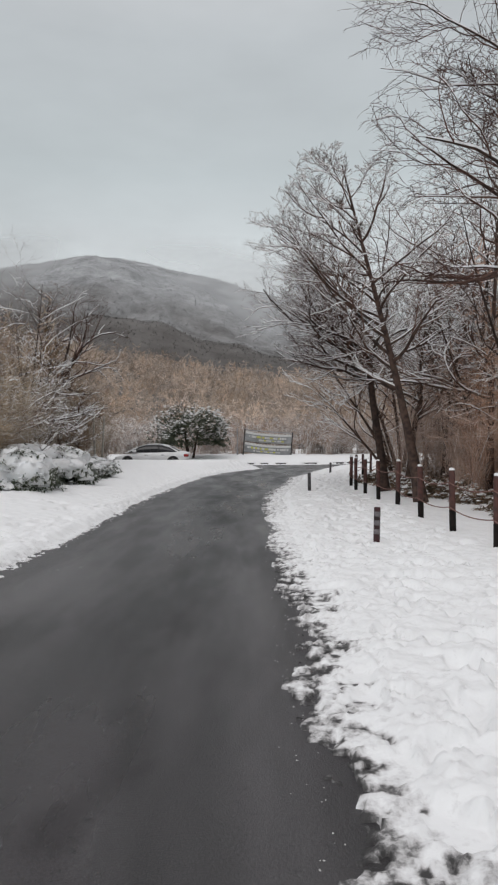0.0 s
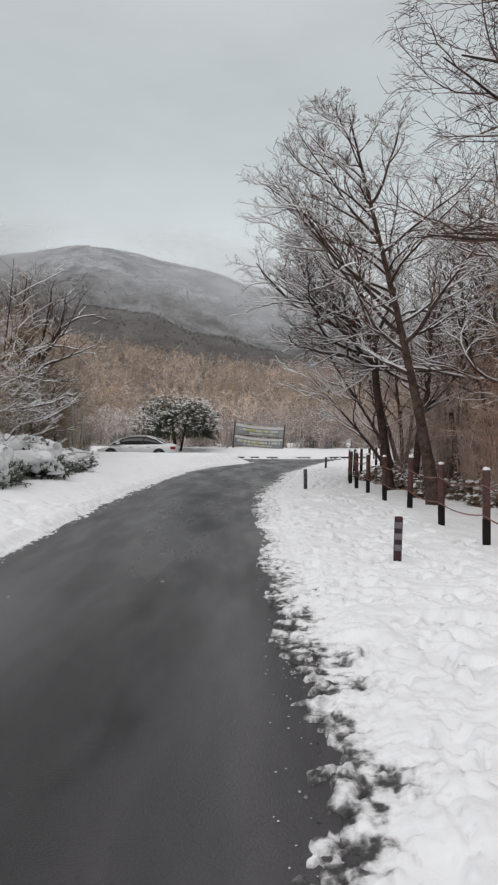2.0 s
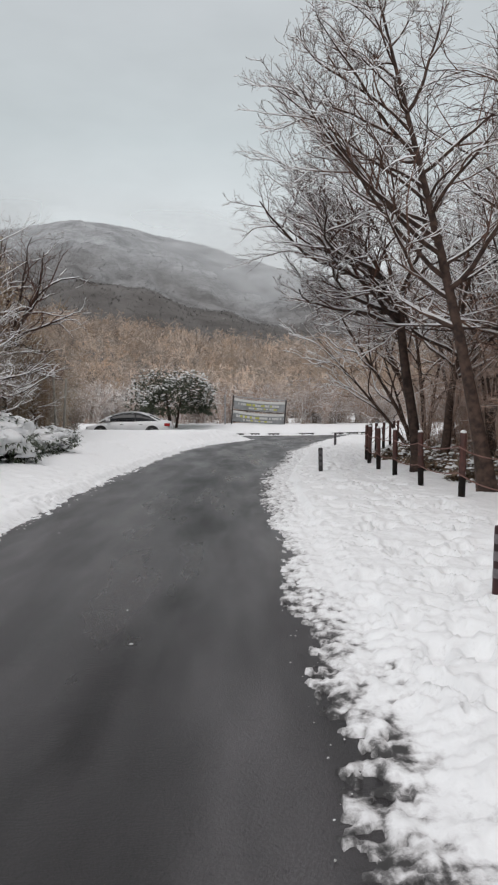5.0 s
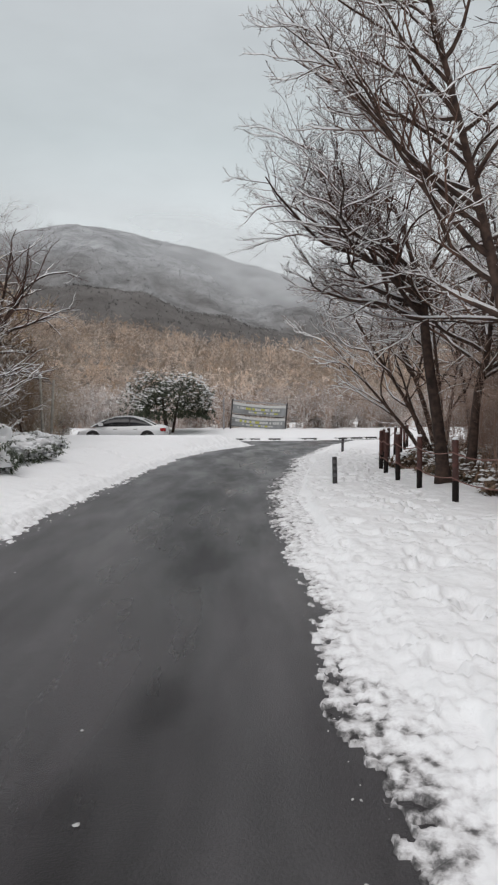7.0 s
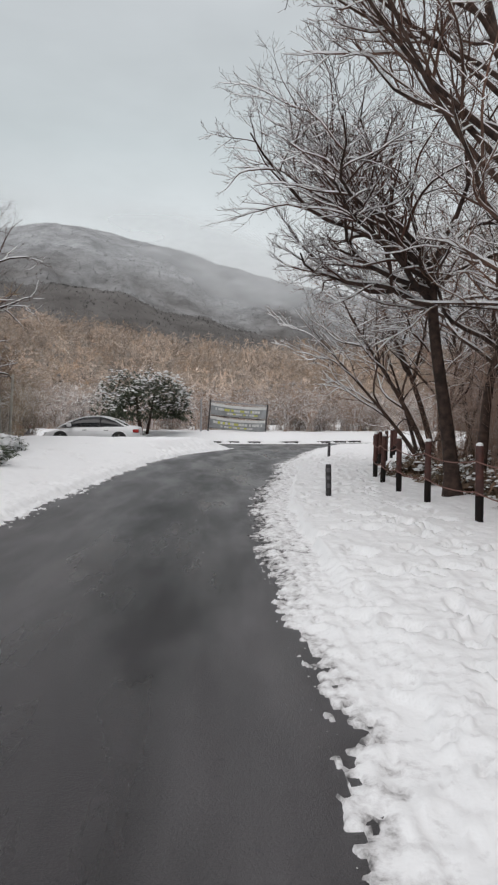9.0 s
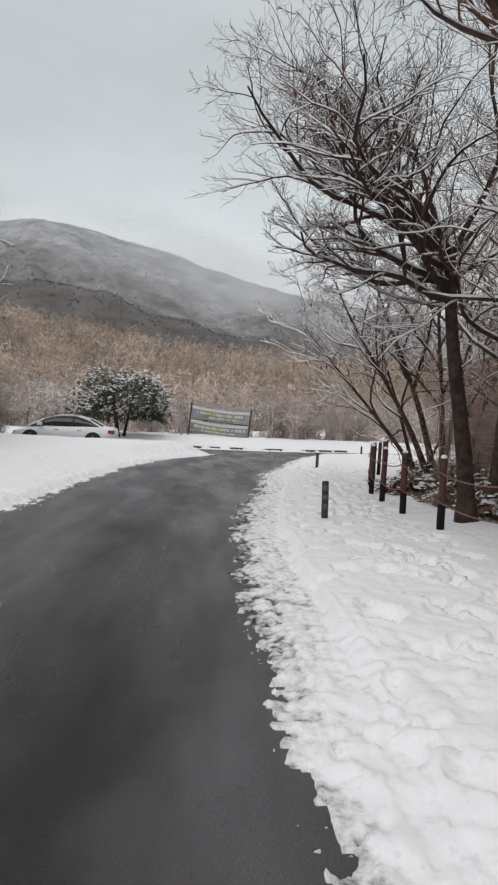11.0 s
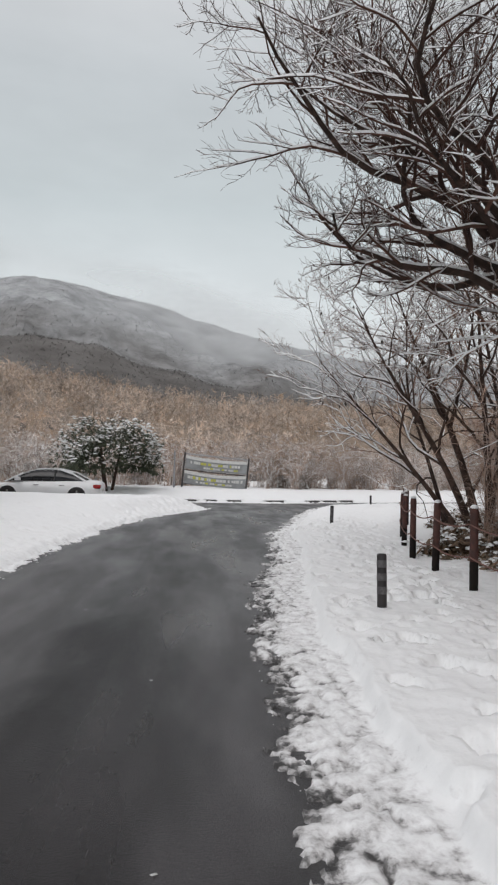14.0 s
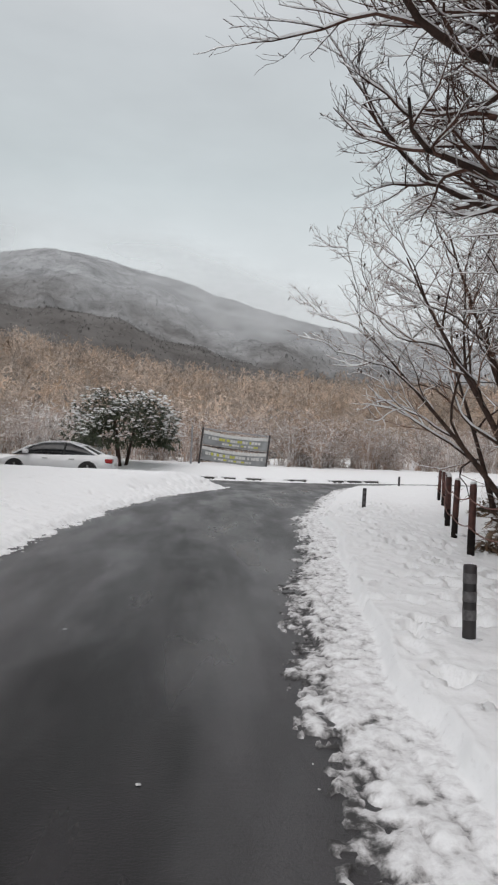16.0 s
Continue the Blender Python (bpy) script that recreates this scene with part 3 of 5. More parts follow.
def grow(rng, pts, radii, level, spec, shapes):
    """Lay down a branch, its snow and its side branches."""
    wood, twigs, snow = shapes
    (wood if level < 2 else twigs).tube(pts, radii, spec.get("sides", SIDES)[level])
    d = (pts[-1] - pts[0]).normalized()
    if level > 0 and abs(d.z) < .86 and rng.random() < spec["snow"][min(level, 4)]:
        snow.ridge(pts, radii, rng.uniform(.6, 1.2) * spec["depth"] * (1, 1, .9, .65, .45)[level])
    if level >= spec["levels"]:
        if "tips" in spec:
            spec["tips"].append(pts[-1])
        return
    count = spec["count"][level]
    count = max(2, int(round(count * rng.uniform(.8, 1.2))))
    lo = spec["first"] if level == 0 else .22
    total = sum((b - a).length for a, b in zip(pts, pts[1:]))
    for i in range(count):
        f = min(.98, lo + (1 - lo) * (i + rng.uniform(.1, .9)) / count)
        k = f * (len(pts) - 1)
        j = min(int(k), len(pts) - 2)
        p = pts[j].lerp(pts[j + 1], k - j)
        r = radii[j] + (radii[j + 1] - radii[j]) * (k - j)
        along = (pts[j + 1] - pts[j]).normalized()
        u, w = perp(along)
        if level == 0:
            a = i * 2.4 + rng.uniform(-.6, .6)
        else:
            a = (0.25 if i % 2 else math.pi - .25) + rng.gauss(0, .6)
        spread = math.radians(rng.uniform(*spec["angle"][level]))
        nd = along * math.cos(spread) + (u * math.cos(a) + w * math.sin(a)) * math.sin(spread)
        nd = nd + Vector(spec.get("pull", (0, 0, 0)))
        ln = total * rng.uniform(*spec["ratio"][level]) * (1.15 - .6 * f)
        q, qr = limb(rng, p, nd, ln, max(r * rng.uniform(*((.5, .7), (.5, .72), (.45, .65), (.4, .6))[level]), spec.get("thin", .0032 if level < 3 else .0024)), level + 1, spec["lift"][level], spec["wobble"] * (1, 1, .95, .8)[level], spec.get("segs", SEGS))
        grow(rng, q, qr, level + 1, spec, shapes)


BROAD = dict(levels=4, count=(9, 8, 7, 5), angle=((35, 65), (30, 55), (32, 58), (26, 54)), ratio=((.45, .7), (.42, .66), (.4, .62), (.36, .6)),
             lift=(.05, .03, .015, .01), wobble=.16, first=.3, snow=(0, .95, .85, .6, .12), depth=.027)


def tree(name, at, stems, spec, seed, label, category="tree", group="", twig=None, bark=None):
    """A bare tree: stems are (foot x, foot y, lean x, lean y, height, radius); limbs, when given, (height share, azimuth, elevation, length)."""
    rng = random.Random(seed)
    ob = thing(name, pose(at[0], at[1], float(ground_z(at[0], at[1])) - .1), label, category, group)
    wood, twigs, snow = Shape(), Shape(), Shape()
    for sx, sy, lx, ly, h, rad, *limbs in stems:
        s = Vector((sx, sy, 0))
        pts, radii = [], []
        n = 9
        wx, wy = rng.uniform(-1, 1), rng.uniform(-1, 1)
        for i in range(n + 1):
            f = i / n
            bend = math.sin(f * 5 + wx * 3) * .035 * h * f
            pts.append(s + Vector((lx * f ** 1.15 + bend * wx, ly * f ** 1.15 + bend * wy, h * f)))
            radii.append(max(rad * (1 - (.4 if spec.get("fork") else .88) * f ** .9) * (1 + .5 * math.exp(-f * 16)), .006))
        sp = dict(spec)
        grow(rng, pts, radii, 0, sp, (wood, twigs, snow))
        for f, az, el, ln in limbs:
            k = f * n
            j = min(int(k), n - 1)
            p = pts[j].lerp(pts[j + 1], k - j)
            az, el = math.radians(az), math.radians(el)
            d = Vector((math.sin(az) * math.cos(el), math.cos(az) * math.cos(el), math.sin(el)))
            q, qr = limb(rng, p, d, ln * spec.get("reach", 1), radii[j] * rng.uniform(.5, .72), 1, spec["lift"][0], spec.get("sway", .15))
            grow(rng, q, qr, 1, sp, (wood, twigs, snow))
    part("trunk", wood.mesh("trunk", bark or M_bark), None, ob, "dark brown trunk and limbs")
    if twigs.v:
        tagged(part("crown", twigs.mesh("crown", twig or M_twig_dark, False), None, ob, "dense thin bare twigs"), kind="stuff")
    if snow.v:
        tagged(part("snow_cover", snow.mesh("snow_cover", M_branch_snow), None, ob, "white snow lying along the branches"), kind="stuff")
    if "tips" in spec:
        hung = Shape()
        for q in rng.sample(spec["tips"], min(170, len(spec["tips"]))):
            leaf(hung, q, Vector((rng.uniform(-.6, .6), rng.uniform(-.6, .6), -1)).normalized(), rng.uniform(.06, .11), rng.uniform(.012, .024), .3)
        tagged(part("withered_foliage", hung.mesh("withered_foliage", M_dead_leaf, False), None, ob, "few withered dark leaves"), kind="stuff")
    return ob


RIGHT = "bare trees behind the rope fence"
LAB = "bare dark-barked tree with snow-lined branches behind the rope fence"
FORK = dict(BROAD, fork=True, first=.75, count=(3, 9, 7, 6), ratio=((.5, .8), (.42, .64), (.4, .62), (.36, .6)))
tree("bare_tree", (4.0, 20.3), [(0, 0, -.45, .1, 4.0, .135, (.84, -80, 12, 2.7), (.9, -100, 20, 3.0), (.95, -62, 30, 3.4), (1, -88, 42, 3.7), (1, -135, 28, 4.0), (.95, -150, 20, 3.6), (1, -25, 55, 4.8), (1, 60, 55, 4.8),
     (.92, 100, 30, 4.2), (1, 170, 50, 4.8), (.85, -140, 20, 3.2), (.97, -118, 40, 4.2), (.9, -75, 24, 3.4), (1, -70, 65, 5.2), (.98, -100, 32, 4.0))], dict(FORK, count=(2, 11, 9, 6), reach=1.0, ratio=((.35, .55), (.36, .54), (.36, .56), (.34, .55))), 3, LAB, group=RIGHT)
tree("bare_tree", (3.95, 15.8), [(0, 0, -1.75, .3, 7.9, .125, (.34, -85, 22, 1.7), (.4, -70, 28, 2.2), (.44, -100, 24, 3.4), (.47, 70, 32, 2.6), (.49, -82, 28, 3.7), (.52, -118, 30, 3.3), (.55, -68, 34, 3.2), (.57, 170, 30, 2.6), (.59, -95, 34, 3.4),
     (.62, -80, 38, 3.1), (.65, 110, 40, 2.6), (.67, -112, 40, 2.9), (.7, -72, 42, 2.7), (.73, -95, 44, 2.6), (.77, 70, 45, 2.2), (.79, -85, 46, 2.3), (.83, -60, 50, 1.9), (.86, -115, 50, 1.8), (.9, -85, 55, 1.5), (.42, 140, 25, 2.6))],
     dict(BROAD, first=.5, count=(7, 9, 7, 5), sway=.085, reach=.93, ratio=((.12, .2), (.34, .52), (.36, .56), (.34, .55))), 5,
     "tall slender bare tree leaning over the rope fence", group=RIGHT, twig=M_twig, bark=M_bark_brown)
tree("bare_tree", (5.0, 21.8), [(0, 0, .45, .2, 2.8, .125, (.9, -50, 48, 4.6), (1, 70, 55, 5.0), (1, -10, 60, 5.2), (.85, 120, 28, 4.0), (1, -110, 40, 4.6), (.8, 40, 30, 4.0), (1, 170, 55, 4.6))], dict(FORK, count=(2, 9, 7, 5)), 8, LAB, group=RIGHT, twig=M_twig, bark=M_bark_brown)
tree("bare_tree", (6.2, 11.2), [(0, 0, -.6, -.3, 9.5, .13, (.36, -95, 22, 4.2), (.43, -115, 26, 4.0), (.48, -70, 28, 3.8), (.53, -88, 32, 3.6), (.58, -115, 38, 3.4), (.63, -60, 42, 3.2), (.43, -80, 18, 3.6), (.36, 170, 26, 3.6))], dict(BROAD, first=.45, count=(8, 9, 8, 5), reach=1.02, lift=(.03, 0, -.05, -.07), snow=(0, .5, .35, .12, 0), thin=.005), 11,
     "bare tree with drooping twigs reaching over the verge", group=RIGHT)
tree("bare_tree", (5.9, 16.9), [(0, 0, .3, .2, 8.6, .1, (.3, -80, 22, 3.2), (.36, -130, 20, 3.0))], dict(BROAD, first=.25, ratio=((.2, .36), (.36, .55), (.36, .56), (.34, .55))), 12, LAB, group=RIGHT, twig=M_twig, bark=M_bark_brown)
tree("multi_stem_tree", (5.6, 26.4), [(0, 0, -2.6, -.6, 4.6, .09), (.15, .1, -1.7, .3, 5.4, .1), (-.1, .2, -3.0, .6, 3.8, .07), (.2, -.1, -.6, -.8, 5.6, .09), (.3, .2, .9, .3, 5.2, .08)],
     dict(BROAD, count=(9, 6, 5, 4), first=.3, angle=((20, 45), (25, 50), (30, 55), (25, 60)), tips=[]), 14, "bare multi-stemmed tree leaning out over the fence", group=RIGHT, twig=M_twig_red, bark=M_bark_brown)
DEEP = "bare brown tree deeper in the roadside woods"
deep_spec = dict(FORK, count=(2, 6, 5, 4))
deep_a = tree("bare_tree", (8.2, 14.6), [(0, 0, -.3, .2, 3.4, .12, (.7, -80, 30, 3.0), (.85, 40, 35, 3.4), (1, -60, 55, 4.4), (1, 100, 55, 4.2), (.9, 170, 40, 3.4), (1, -150, 60, 4.4), (1, 20, 70, 4.8))], deep_spec, 15, DEEP, group=RIGHT, twig=M_twig_red, bark=M_bark_brown)
deep_b = tree("bare_tree", (8.8, 19.4), [(0, 0, .4, -.2, 2.8, .12, (.8, -100, 28, 3.4), (.9, 70, 45, 4.0), (1, -30, 60, 4.8), (1, 150, 55, 4.4), (1, -110, 50, 4.4), (.85, 10, 30, 3.6))], deep_spec, 16, DEEP, group=RIGHT, twig=M_twig_red, bark=M_bark_brown)
for x, y, turn, s, src in ((7.6, 23.8, 200, .95, deep_a), (10.2, 24.6, 75, 1.1, deep_b), (8.6, 28.6, 300, .9, deep_b), (11.0, 17.6, 10, 1.15, deep_b), (7.0, 12.6, 160, .9, deep_a),
                           (6.9, 18.6, 110, 1.15, deep_b), (7.5, 21.4, 20, 1.2, deep_a), (9.4, 22.2, 250, 1.3, deep_b), (9.2, 26.5, 140, 1.15, deep_a)):
    ob = copy_thing(src, pose(x, y, float(ground_z(x, y)) - .1, 0, 0, turn))
    ob.scale = (s, s, s)
THIN = dict(BROAD, levels=3, wobble=.25, segs=(8, 6, 3, 2, 2), sides=(7, 5, 3, 3, 3), count=(8, 5, 5, 3), first=.28, snow=(0, .25, .3, .16, 0))
protos = ((7.5, 1.3), (6.2, -1.5), (8.6, .9), (4.6, -1.4))
made = []
rq = random.Random(21)
for i, (h, lean) in enumerate(protos):
    x, y = ((5.4, 13.4), (6.6, 19.2), (7.4, 24.2), (6.2, 29.5))[i]
    made.append(tree("thicket_tree", (x, y), [(0, 0, lean, .3, h, .07), (.25, .2, -lean * 1.2, -.5, h * .8, .055)], THIN, 30 + i,
                     "slender bare tree in the snowy roadside thicket", group="thicket trees", twig=(M_twig, M_twig_red)[i % 2]))


def scatter(places):
    for x, y, s, k in places:
        ob = copy_thing(made[k % 4], pose(x, y, float(ground_z(x, y)) - .1, 0, 0, rq.uniform(0, 360)))
        ob.scale = (s, s, s * rq.uniform(.9, 1.1))


spots = [(rq.uniform(5.0, 14), 10.5 + i * 1.1 + rq.uniform(-.5, .5), rq.uniform(.7, 1.15), i) for i in range(28)]
spots = [(x if y < 26 else x + (y - 26) * .6, y, s, k) for x, y, s, k in spots]
spots += [(-rq.uniform(7.2, 13) - max(0, 24 - i) * .05, 18 + i * 1.05 + rq.uniform(-.4, .4), rq.uniform(.5, .95) * (.55 if i < 8 else 1), i) for i in range(20)]
scatter(spots)
shrub_a = tree("snowy_shrub", (-7.9, 24.6), [(0, 0, .3, .2, 2.2, .09, (.6, 80, 20, 2.4), (.8, 110, 25, 2.4), (1, 60, 45, 2.6), (1, -60, 50, 2.4), (.9, 150, 30, 2.2), (1, 100, 60, 2.8))],
     dict(FORK, count=(3, 6, 5, 4)), 81, "crooked bare shrub laced with snow on the bank", "shrub")
shrub_b = tree("snowy_shrub", (-7.6, 20.4), [(0, 0, .2, .1, 1.3, .07, (.5, 80, 35, 2.2), (.8, 120, 40, 2.2), (1, 60, 55, 2.4), (1, -60, 55, 2.2), (.9, 160, 40, 2.0), (1, 100, 68, 2.4), (.9, 20, 45, 2.2))],
     dict(FORK, count=(3, 6, 5, 4)), 82, "bushy bare shrub laced with snow on the bank", "shrub", twig=M_twig)
for x, y, sc, turn in ((-7.0, 22.6, .8, 40), (-7.3, 27.2, .85, 130), (-7.6, 31.0, .8, 220), (-8.8, 21.6, 1.1, 300), (-7.9, 18.2, .8, 75), (-9.2, 27.8, 1.2, 10)):
    ob = copy_thing((shrub_a, shrub_b)[turn % 20 == 0], pose(x, y, float(ground_z(x, y)) - .1, 0, 0, turn))
    ob.scale = (sc, sc, sc * .9)
tree("bare_tree", (-10.3, 34.2), [(0, 0, .3, .2, 8.4, .15, (.5, 90, 40, 2.4), (.6, 70, 50, 2.4), (.7, 110, 50, 2.0)), (.4, .3, -.8, .3, 7.8, .12), (-.3, .3, .7, .6, 7.2, .1)],
     dict(BROAD, first=.25, count=(10, 7, 6, 4), snow=(0, .5, .3, .1, 0), ratio=((.2, .34), (.36, .55), (.4, .6), (.36, .6))), 78,
     "tall bare tree rising behind the thicket", twig=M_twig)
tree("bare_tree", (-9.0, 30.5), [(0, 0, .5, .2, 3.8, .17, (.68, 88, 4, 3.4), (.95, 80, 18, 3.6), (1, 60, 55, 4.6), (1, -60, 60, 4.0), (1, 110, 45, 4.2), (.9, 150, 30, 3.0), (1, 100, 68, 4.6))],
     dict(FORK, count=(3, 8, 6, 4), reach=.84, snow=(0, .6, .4, .15, 0)), 77, "bare dark tree with crooked snow-lined limbs above the thicket", twig=M_twig_dark)


# ---- far woods: one sheet of bare crowns ----
def far_woods(name, places, template, material, label):
    """places: arrays x, y, z, size, turn; template: triangles (n, 3, 3)."""
    x, y, z, s, a = places
    T = template[None] * s[:, None, None, None]
    c, n = np.cos(a)[:, None, None], np.sin(a)[:, None, None]
    P = np.stack([T[..., 0] * c - T[..., 1] * n, T[..., 0] * n + T[..., 1] * c, T[..., 2]], -1)
    P += np.stack([x, y, z], -1)[:, None, None, :]
    P = P.reshape(-1, 3)
    me = bpy.data.meshes.new(name)
    me.vertices.add(len(P))
    me.vertices.foreach_set("co", P.astype(np.float32).ravel())
    me.loops.add(len(P))
    me.loops.foreach_set("vertex_index", np.arange(len(P), dtype=np.int32))
    me.polygons.add(len(P) // 3)
    me.polygons.foreach_set("loop_start", (np.arange(len(P) // 3) * 3).astype(np.int32))
    me.materials.append(material)
    me.update(calc_edges=True)
    tone = np.random.RandomState(len(x)).rand(len(x))
    me.attributes.new("tone", "FLOAT", "POINT").data.foreach_set("value", np.repeat(tone, len(P) // len(x)).astype(np.float32))
    return tagged(new(name, me), label, "woods", kind="stuff")


def dome_template(seed, stems, branches, twigs, width, spread=.62):
    """A unit bare crown: stems fanning out from one foot, side branches and a fuzz of fine twigs, in a dome."""
    g = np.random.RandomState(seed)
    tris = []

    def blade(p, q, w):
        side = np.cross(q - p, g.normal(size=3))
        side = side / (np.linalg.norm(side) + 1e-9) * w
        tris.append((p - side, p + side, q))

    for s in range(stems):
        a, out = s * 2.4 + g.uniform(-.5, .5), spread * math.sqrt((s + g.rand()) / stems)
        foot = np.array([g.uniform(-.05, .05), g.uniform(-.05, .05), -.04])
        top = np.array([math.cos(a) * out, math.sin(a) * out, math.sqrt(max(.05, 1 - (out / spread) ** 2 * .8)) * g.uniform(.82, .98)])
        mid = foot * .5 + top * .5 + np.array([-math.cos(a) * .08, -math.sin(a) * .08, .04])
        blade(foot, mid, width * 1.1)
        blade(mid, top, width * .9)
        for i in range(branches):
            f = g.uniform(.1, 1.0)
            p = mid + (top - mid) * f
            d = np.array([math.cos(a) * .5, math.sin(a) * .5, .25]) + g.normal(size=3) * .6
            q = p + d / np.linalg.norm(d) * g.uniform(.12, .24)
            blade(p, q, width * .8)
            for j in range(twigs):
                t = p + (q - p) * g.uniform(.2, 1.0)
                d = (q - p) / np.linalg.norm(q - p) * .7 + g.normal(size=3) * .65 + np.array([0, 0, .1])
                blade(t, t + d / np.linalg.norm(d) * g.uniform(.04, .1), width * .75)
    return np.array(tris)


def crown_template(seed, blades, width):
    """A unit bare tree of slender blades: trunk and rising, forking limbs."""
    g = np.random.RandomState(seed)
    tris = []

    def blade(p, q, w):
        d = q - p
        side = np.cross(d, g.normal(size=3))
        side = side / (np.linalg.norm(side) + 1e-9) * w
        tris.append((p - side, p + side, q))

    for s in range(3):
        top = np.array([g.uniform(-.3, .3), g.uniform(-.3, .3), g.uniform(.7, 1.0)])
        foot = np.array([g.uniform(-.06, .06), g.uniform(-.06, .06), -.05])
        blade(foot, top, width * 1.5)
        for i in range(blades):
            f = g.uniform(.12, 1.0)
            p = foot + (top - foot) * f
            a = g.uniform(0, 2 * math.pi)
            ln = g.uniform(.12, .3) * (1.25 - .75 * f)
            q = p + ln * np.array([math.cos(a), math.sin(a), g.uniform(.5, 1.5)])
            blade(p, q, width)
            for j in range(3):
                t = p + (q - p) * g.uniform(.3, 1.0)
                blade(t, t + ln * .6 * np.array([g.normal() * .45, g.normal() * .45, g.uniform(.1, 1.1)]), width * .62)
    return np.array(tris)


def woods_material(name, c1, c2, frost, lo, hi, patch=.09, high=None):
    """Bare twigs in patches of two colours, each crown a little different; some twigs carry snow."""
    m = bpy.data.materials.new(name)
    m.use_nodes = True
    nt = m.node_tree
    L = nt.links.new
    b = nt.nodes["Principled BSDF"]
    b.inputs["Roughness"].default_value = .95
    b.inputs["Specular IOR Level"].default_value = .1
    geo = nt.nodes.new("ShaderNodeNewGeometry")

    def noisy(scale, lo_, hi_, a=0.0, c=1.0):
        n1 = nt.nodes.new("ShaderNodeTexNoise")
        n1.inputs["Scale"].default_value, n1.inputs["Detail"].default_value = scale, 4
        L(geo.outputs["Position"], n1.inputs["Vector"])
        r = nt.nodes.new("ShaderNodeMapRange")
        r.inputs["From Min"].default_value, r.inputs["From Max"].default_value = lo_, hi_
        r.inputs["To Min"].default_value, r.inputs["To Max"].default_value = a, c
        L(n1.outputs[0], r.inputs["Value"])
        return r.outputs[0], n1.outputs[0]

    tone = nt.nodes.new("ShaderNodeAttribute")
    tone.attribute_name = "tone"
    both = nt.nodes.new("ShaderNodeMath")
    both.operation = "MULTIPLY_ADD"
    both.inputs[1].default_value = .45
    L(tone.outputs["Fac"], both.inputs[0])
    L(noisy(patch, .42, .58, 0, .55)[0], both.inputs[2])
    mix = nt.nodes.new("ShaderNodeValToRGB")
    mix.color_ramp.elements[0].position, mix.color_ramp.elements[1].position = .12, .88
    mix.color_ramp.elements[0].color, mix.color_ramp.elements[1].color = (*c1, 1), (*c2, 1)
    grey = sum(c1) / 3
    for pos, k, pale in ((.34, 1.25, .3), (.5, .45, .1), (.68, 1.05, 0)):
        mix.color_ramp.elements.new(pos).color = (*((c * (1 - pale) + grey * pale) * k for c in c1), 1)
    L(both.outputs[0], mix.inputs["Fac"])
    last = mix.outputs[0]
    if high:
        sep = nt.nodes.new("ShaderNodeSeparateXYZ")
        L(geo.outputs["Position"], sep.inputs[0])
        r = snow_line(nt, sep, noisy(.012, .3, .7)[1])
        up = nt.nodes.new("ShaderNodeMixRGB")
        up.inputs["Color2"].default_value = (*high, 1)
        L(r.outputs[0], up.inputs["Fac"])
        L(last, up.inputs["Color1"])
        last = up.outputs[0]
    snowy = nt.nodes.new("ShaderNodeMapRange")
    snowy.inputs["From Min"].default_value, snowy.inputs["From Max"].default_value = lo, hi
    L(geo.outputs["Random Per Island"], snowy.inputs["Value"])
    mix2 = nt.nodes.new("ShaderNodeMixRGB")
    mix2.inputs["Color2"].default_value = (*frost, 1)
    L(snowy.outputs[0], mix2.inputs["Fac"])
    L(last, mix2.inputs["Color1"])
    val = nt.nodes.new("ShaderNodeHueSaturation")
    L(noisy(.07, .36, .64, .6, 1.3)[0], val.inputs["Value"])
    L(noisy(.2, .35, .65, .55, 1.05)[0], val.inputs["Saturation"])
    L(mix2.outputs[0], val.inputs["Color"])
    L(val.outputs[0], b.inputs["Base Color"])
    return m


def arching_template(seed, stems, w=.012, reach=.55):
    """A unit bush of arching, snow-catching stems."""
    g = np.random.RandomState(seed)
    tris = []
    for i in range(stems):
        a = g.uniform(0, 2 * math.pi)
        out, up = g.uniform(.3, 1.0) * reach, g.uniform(.35, .95)
        last = np.array([g.uniform(-.15, .15), g.uniform(-.15, .15), -.05])
        for f in (.22, .42, .62, .82, 1.0):
            q = np.array([math.cos(a) * out * f ** 1.3, math.sin(a) * out * f ** 1.3, up * math.sin(f * 2.0) / .98]) + g.normal(size=3) * .022
            side = np.cross(q - last, (0, 0, 1.0)) + g.normal(size=3) * .05
            side = side / np.linalg.norm(side) * w * (1.2 - f * .6)
            tris.append((last - side, last + side, q))
            for k in range(4):
                t = last + (q - last) * g.uniform(.2, 1)
                tip = t + np.array([g.normal() * .08, g.normal() * .08, g.uniform(-.02, .12)])
                side = g.normal(size=3)
                side = side / np.linalg.norm(side) * w * .55
                tris.append((t - side, t + side, tip))
            last = q
    return np.array(tris)


M_woods = woods_material("brown_woods", (.63, .46, .335), (.54, .435, .345), (.66, .58, .52), .85, 1.8, .06)
M_brush = woods_material("snowy_brush", (.48, .335, .25), (.42, .31, .25), (.86, .85, .85), .48, .85)
M_russet = woods_material("russet_thicket", (.52, .305, .2), (.44, .29, .21), (.82, .78, .75), .76, 1.1)
M_olive = woods_material("olive_thicket", (.4, .29, .175), (.38, .26, .18), (.84, .83, .83), .72, 1.05)
M_high_woods = woods_material("frosted_woods", (.26, .245, .235), (.2, .19, .182), (.5, .51, .53), .8, 2.2, .03, (.43, .438, .448))
g = np.random.RandomState(4)
n = 2200
r = 60 + 215 * g.rand(n) ** 1.15
a = g.uniform(-.55, .6, n)
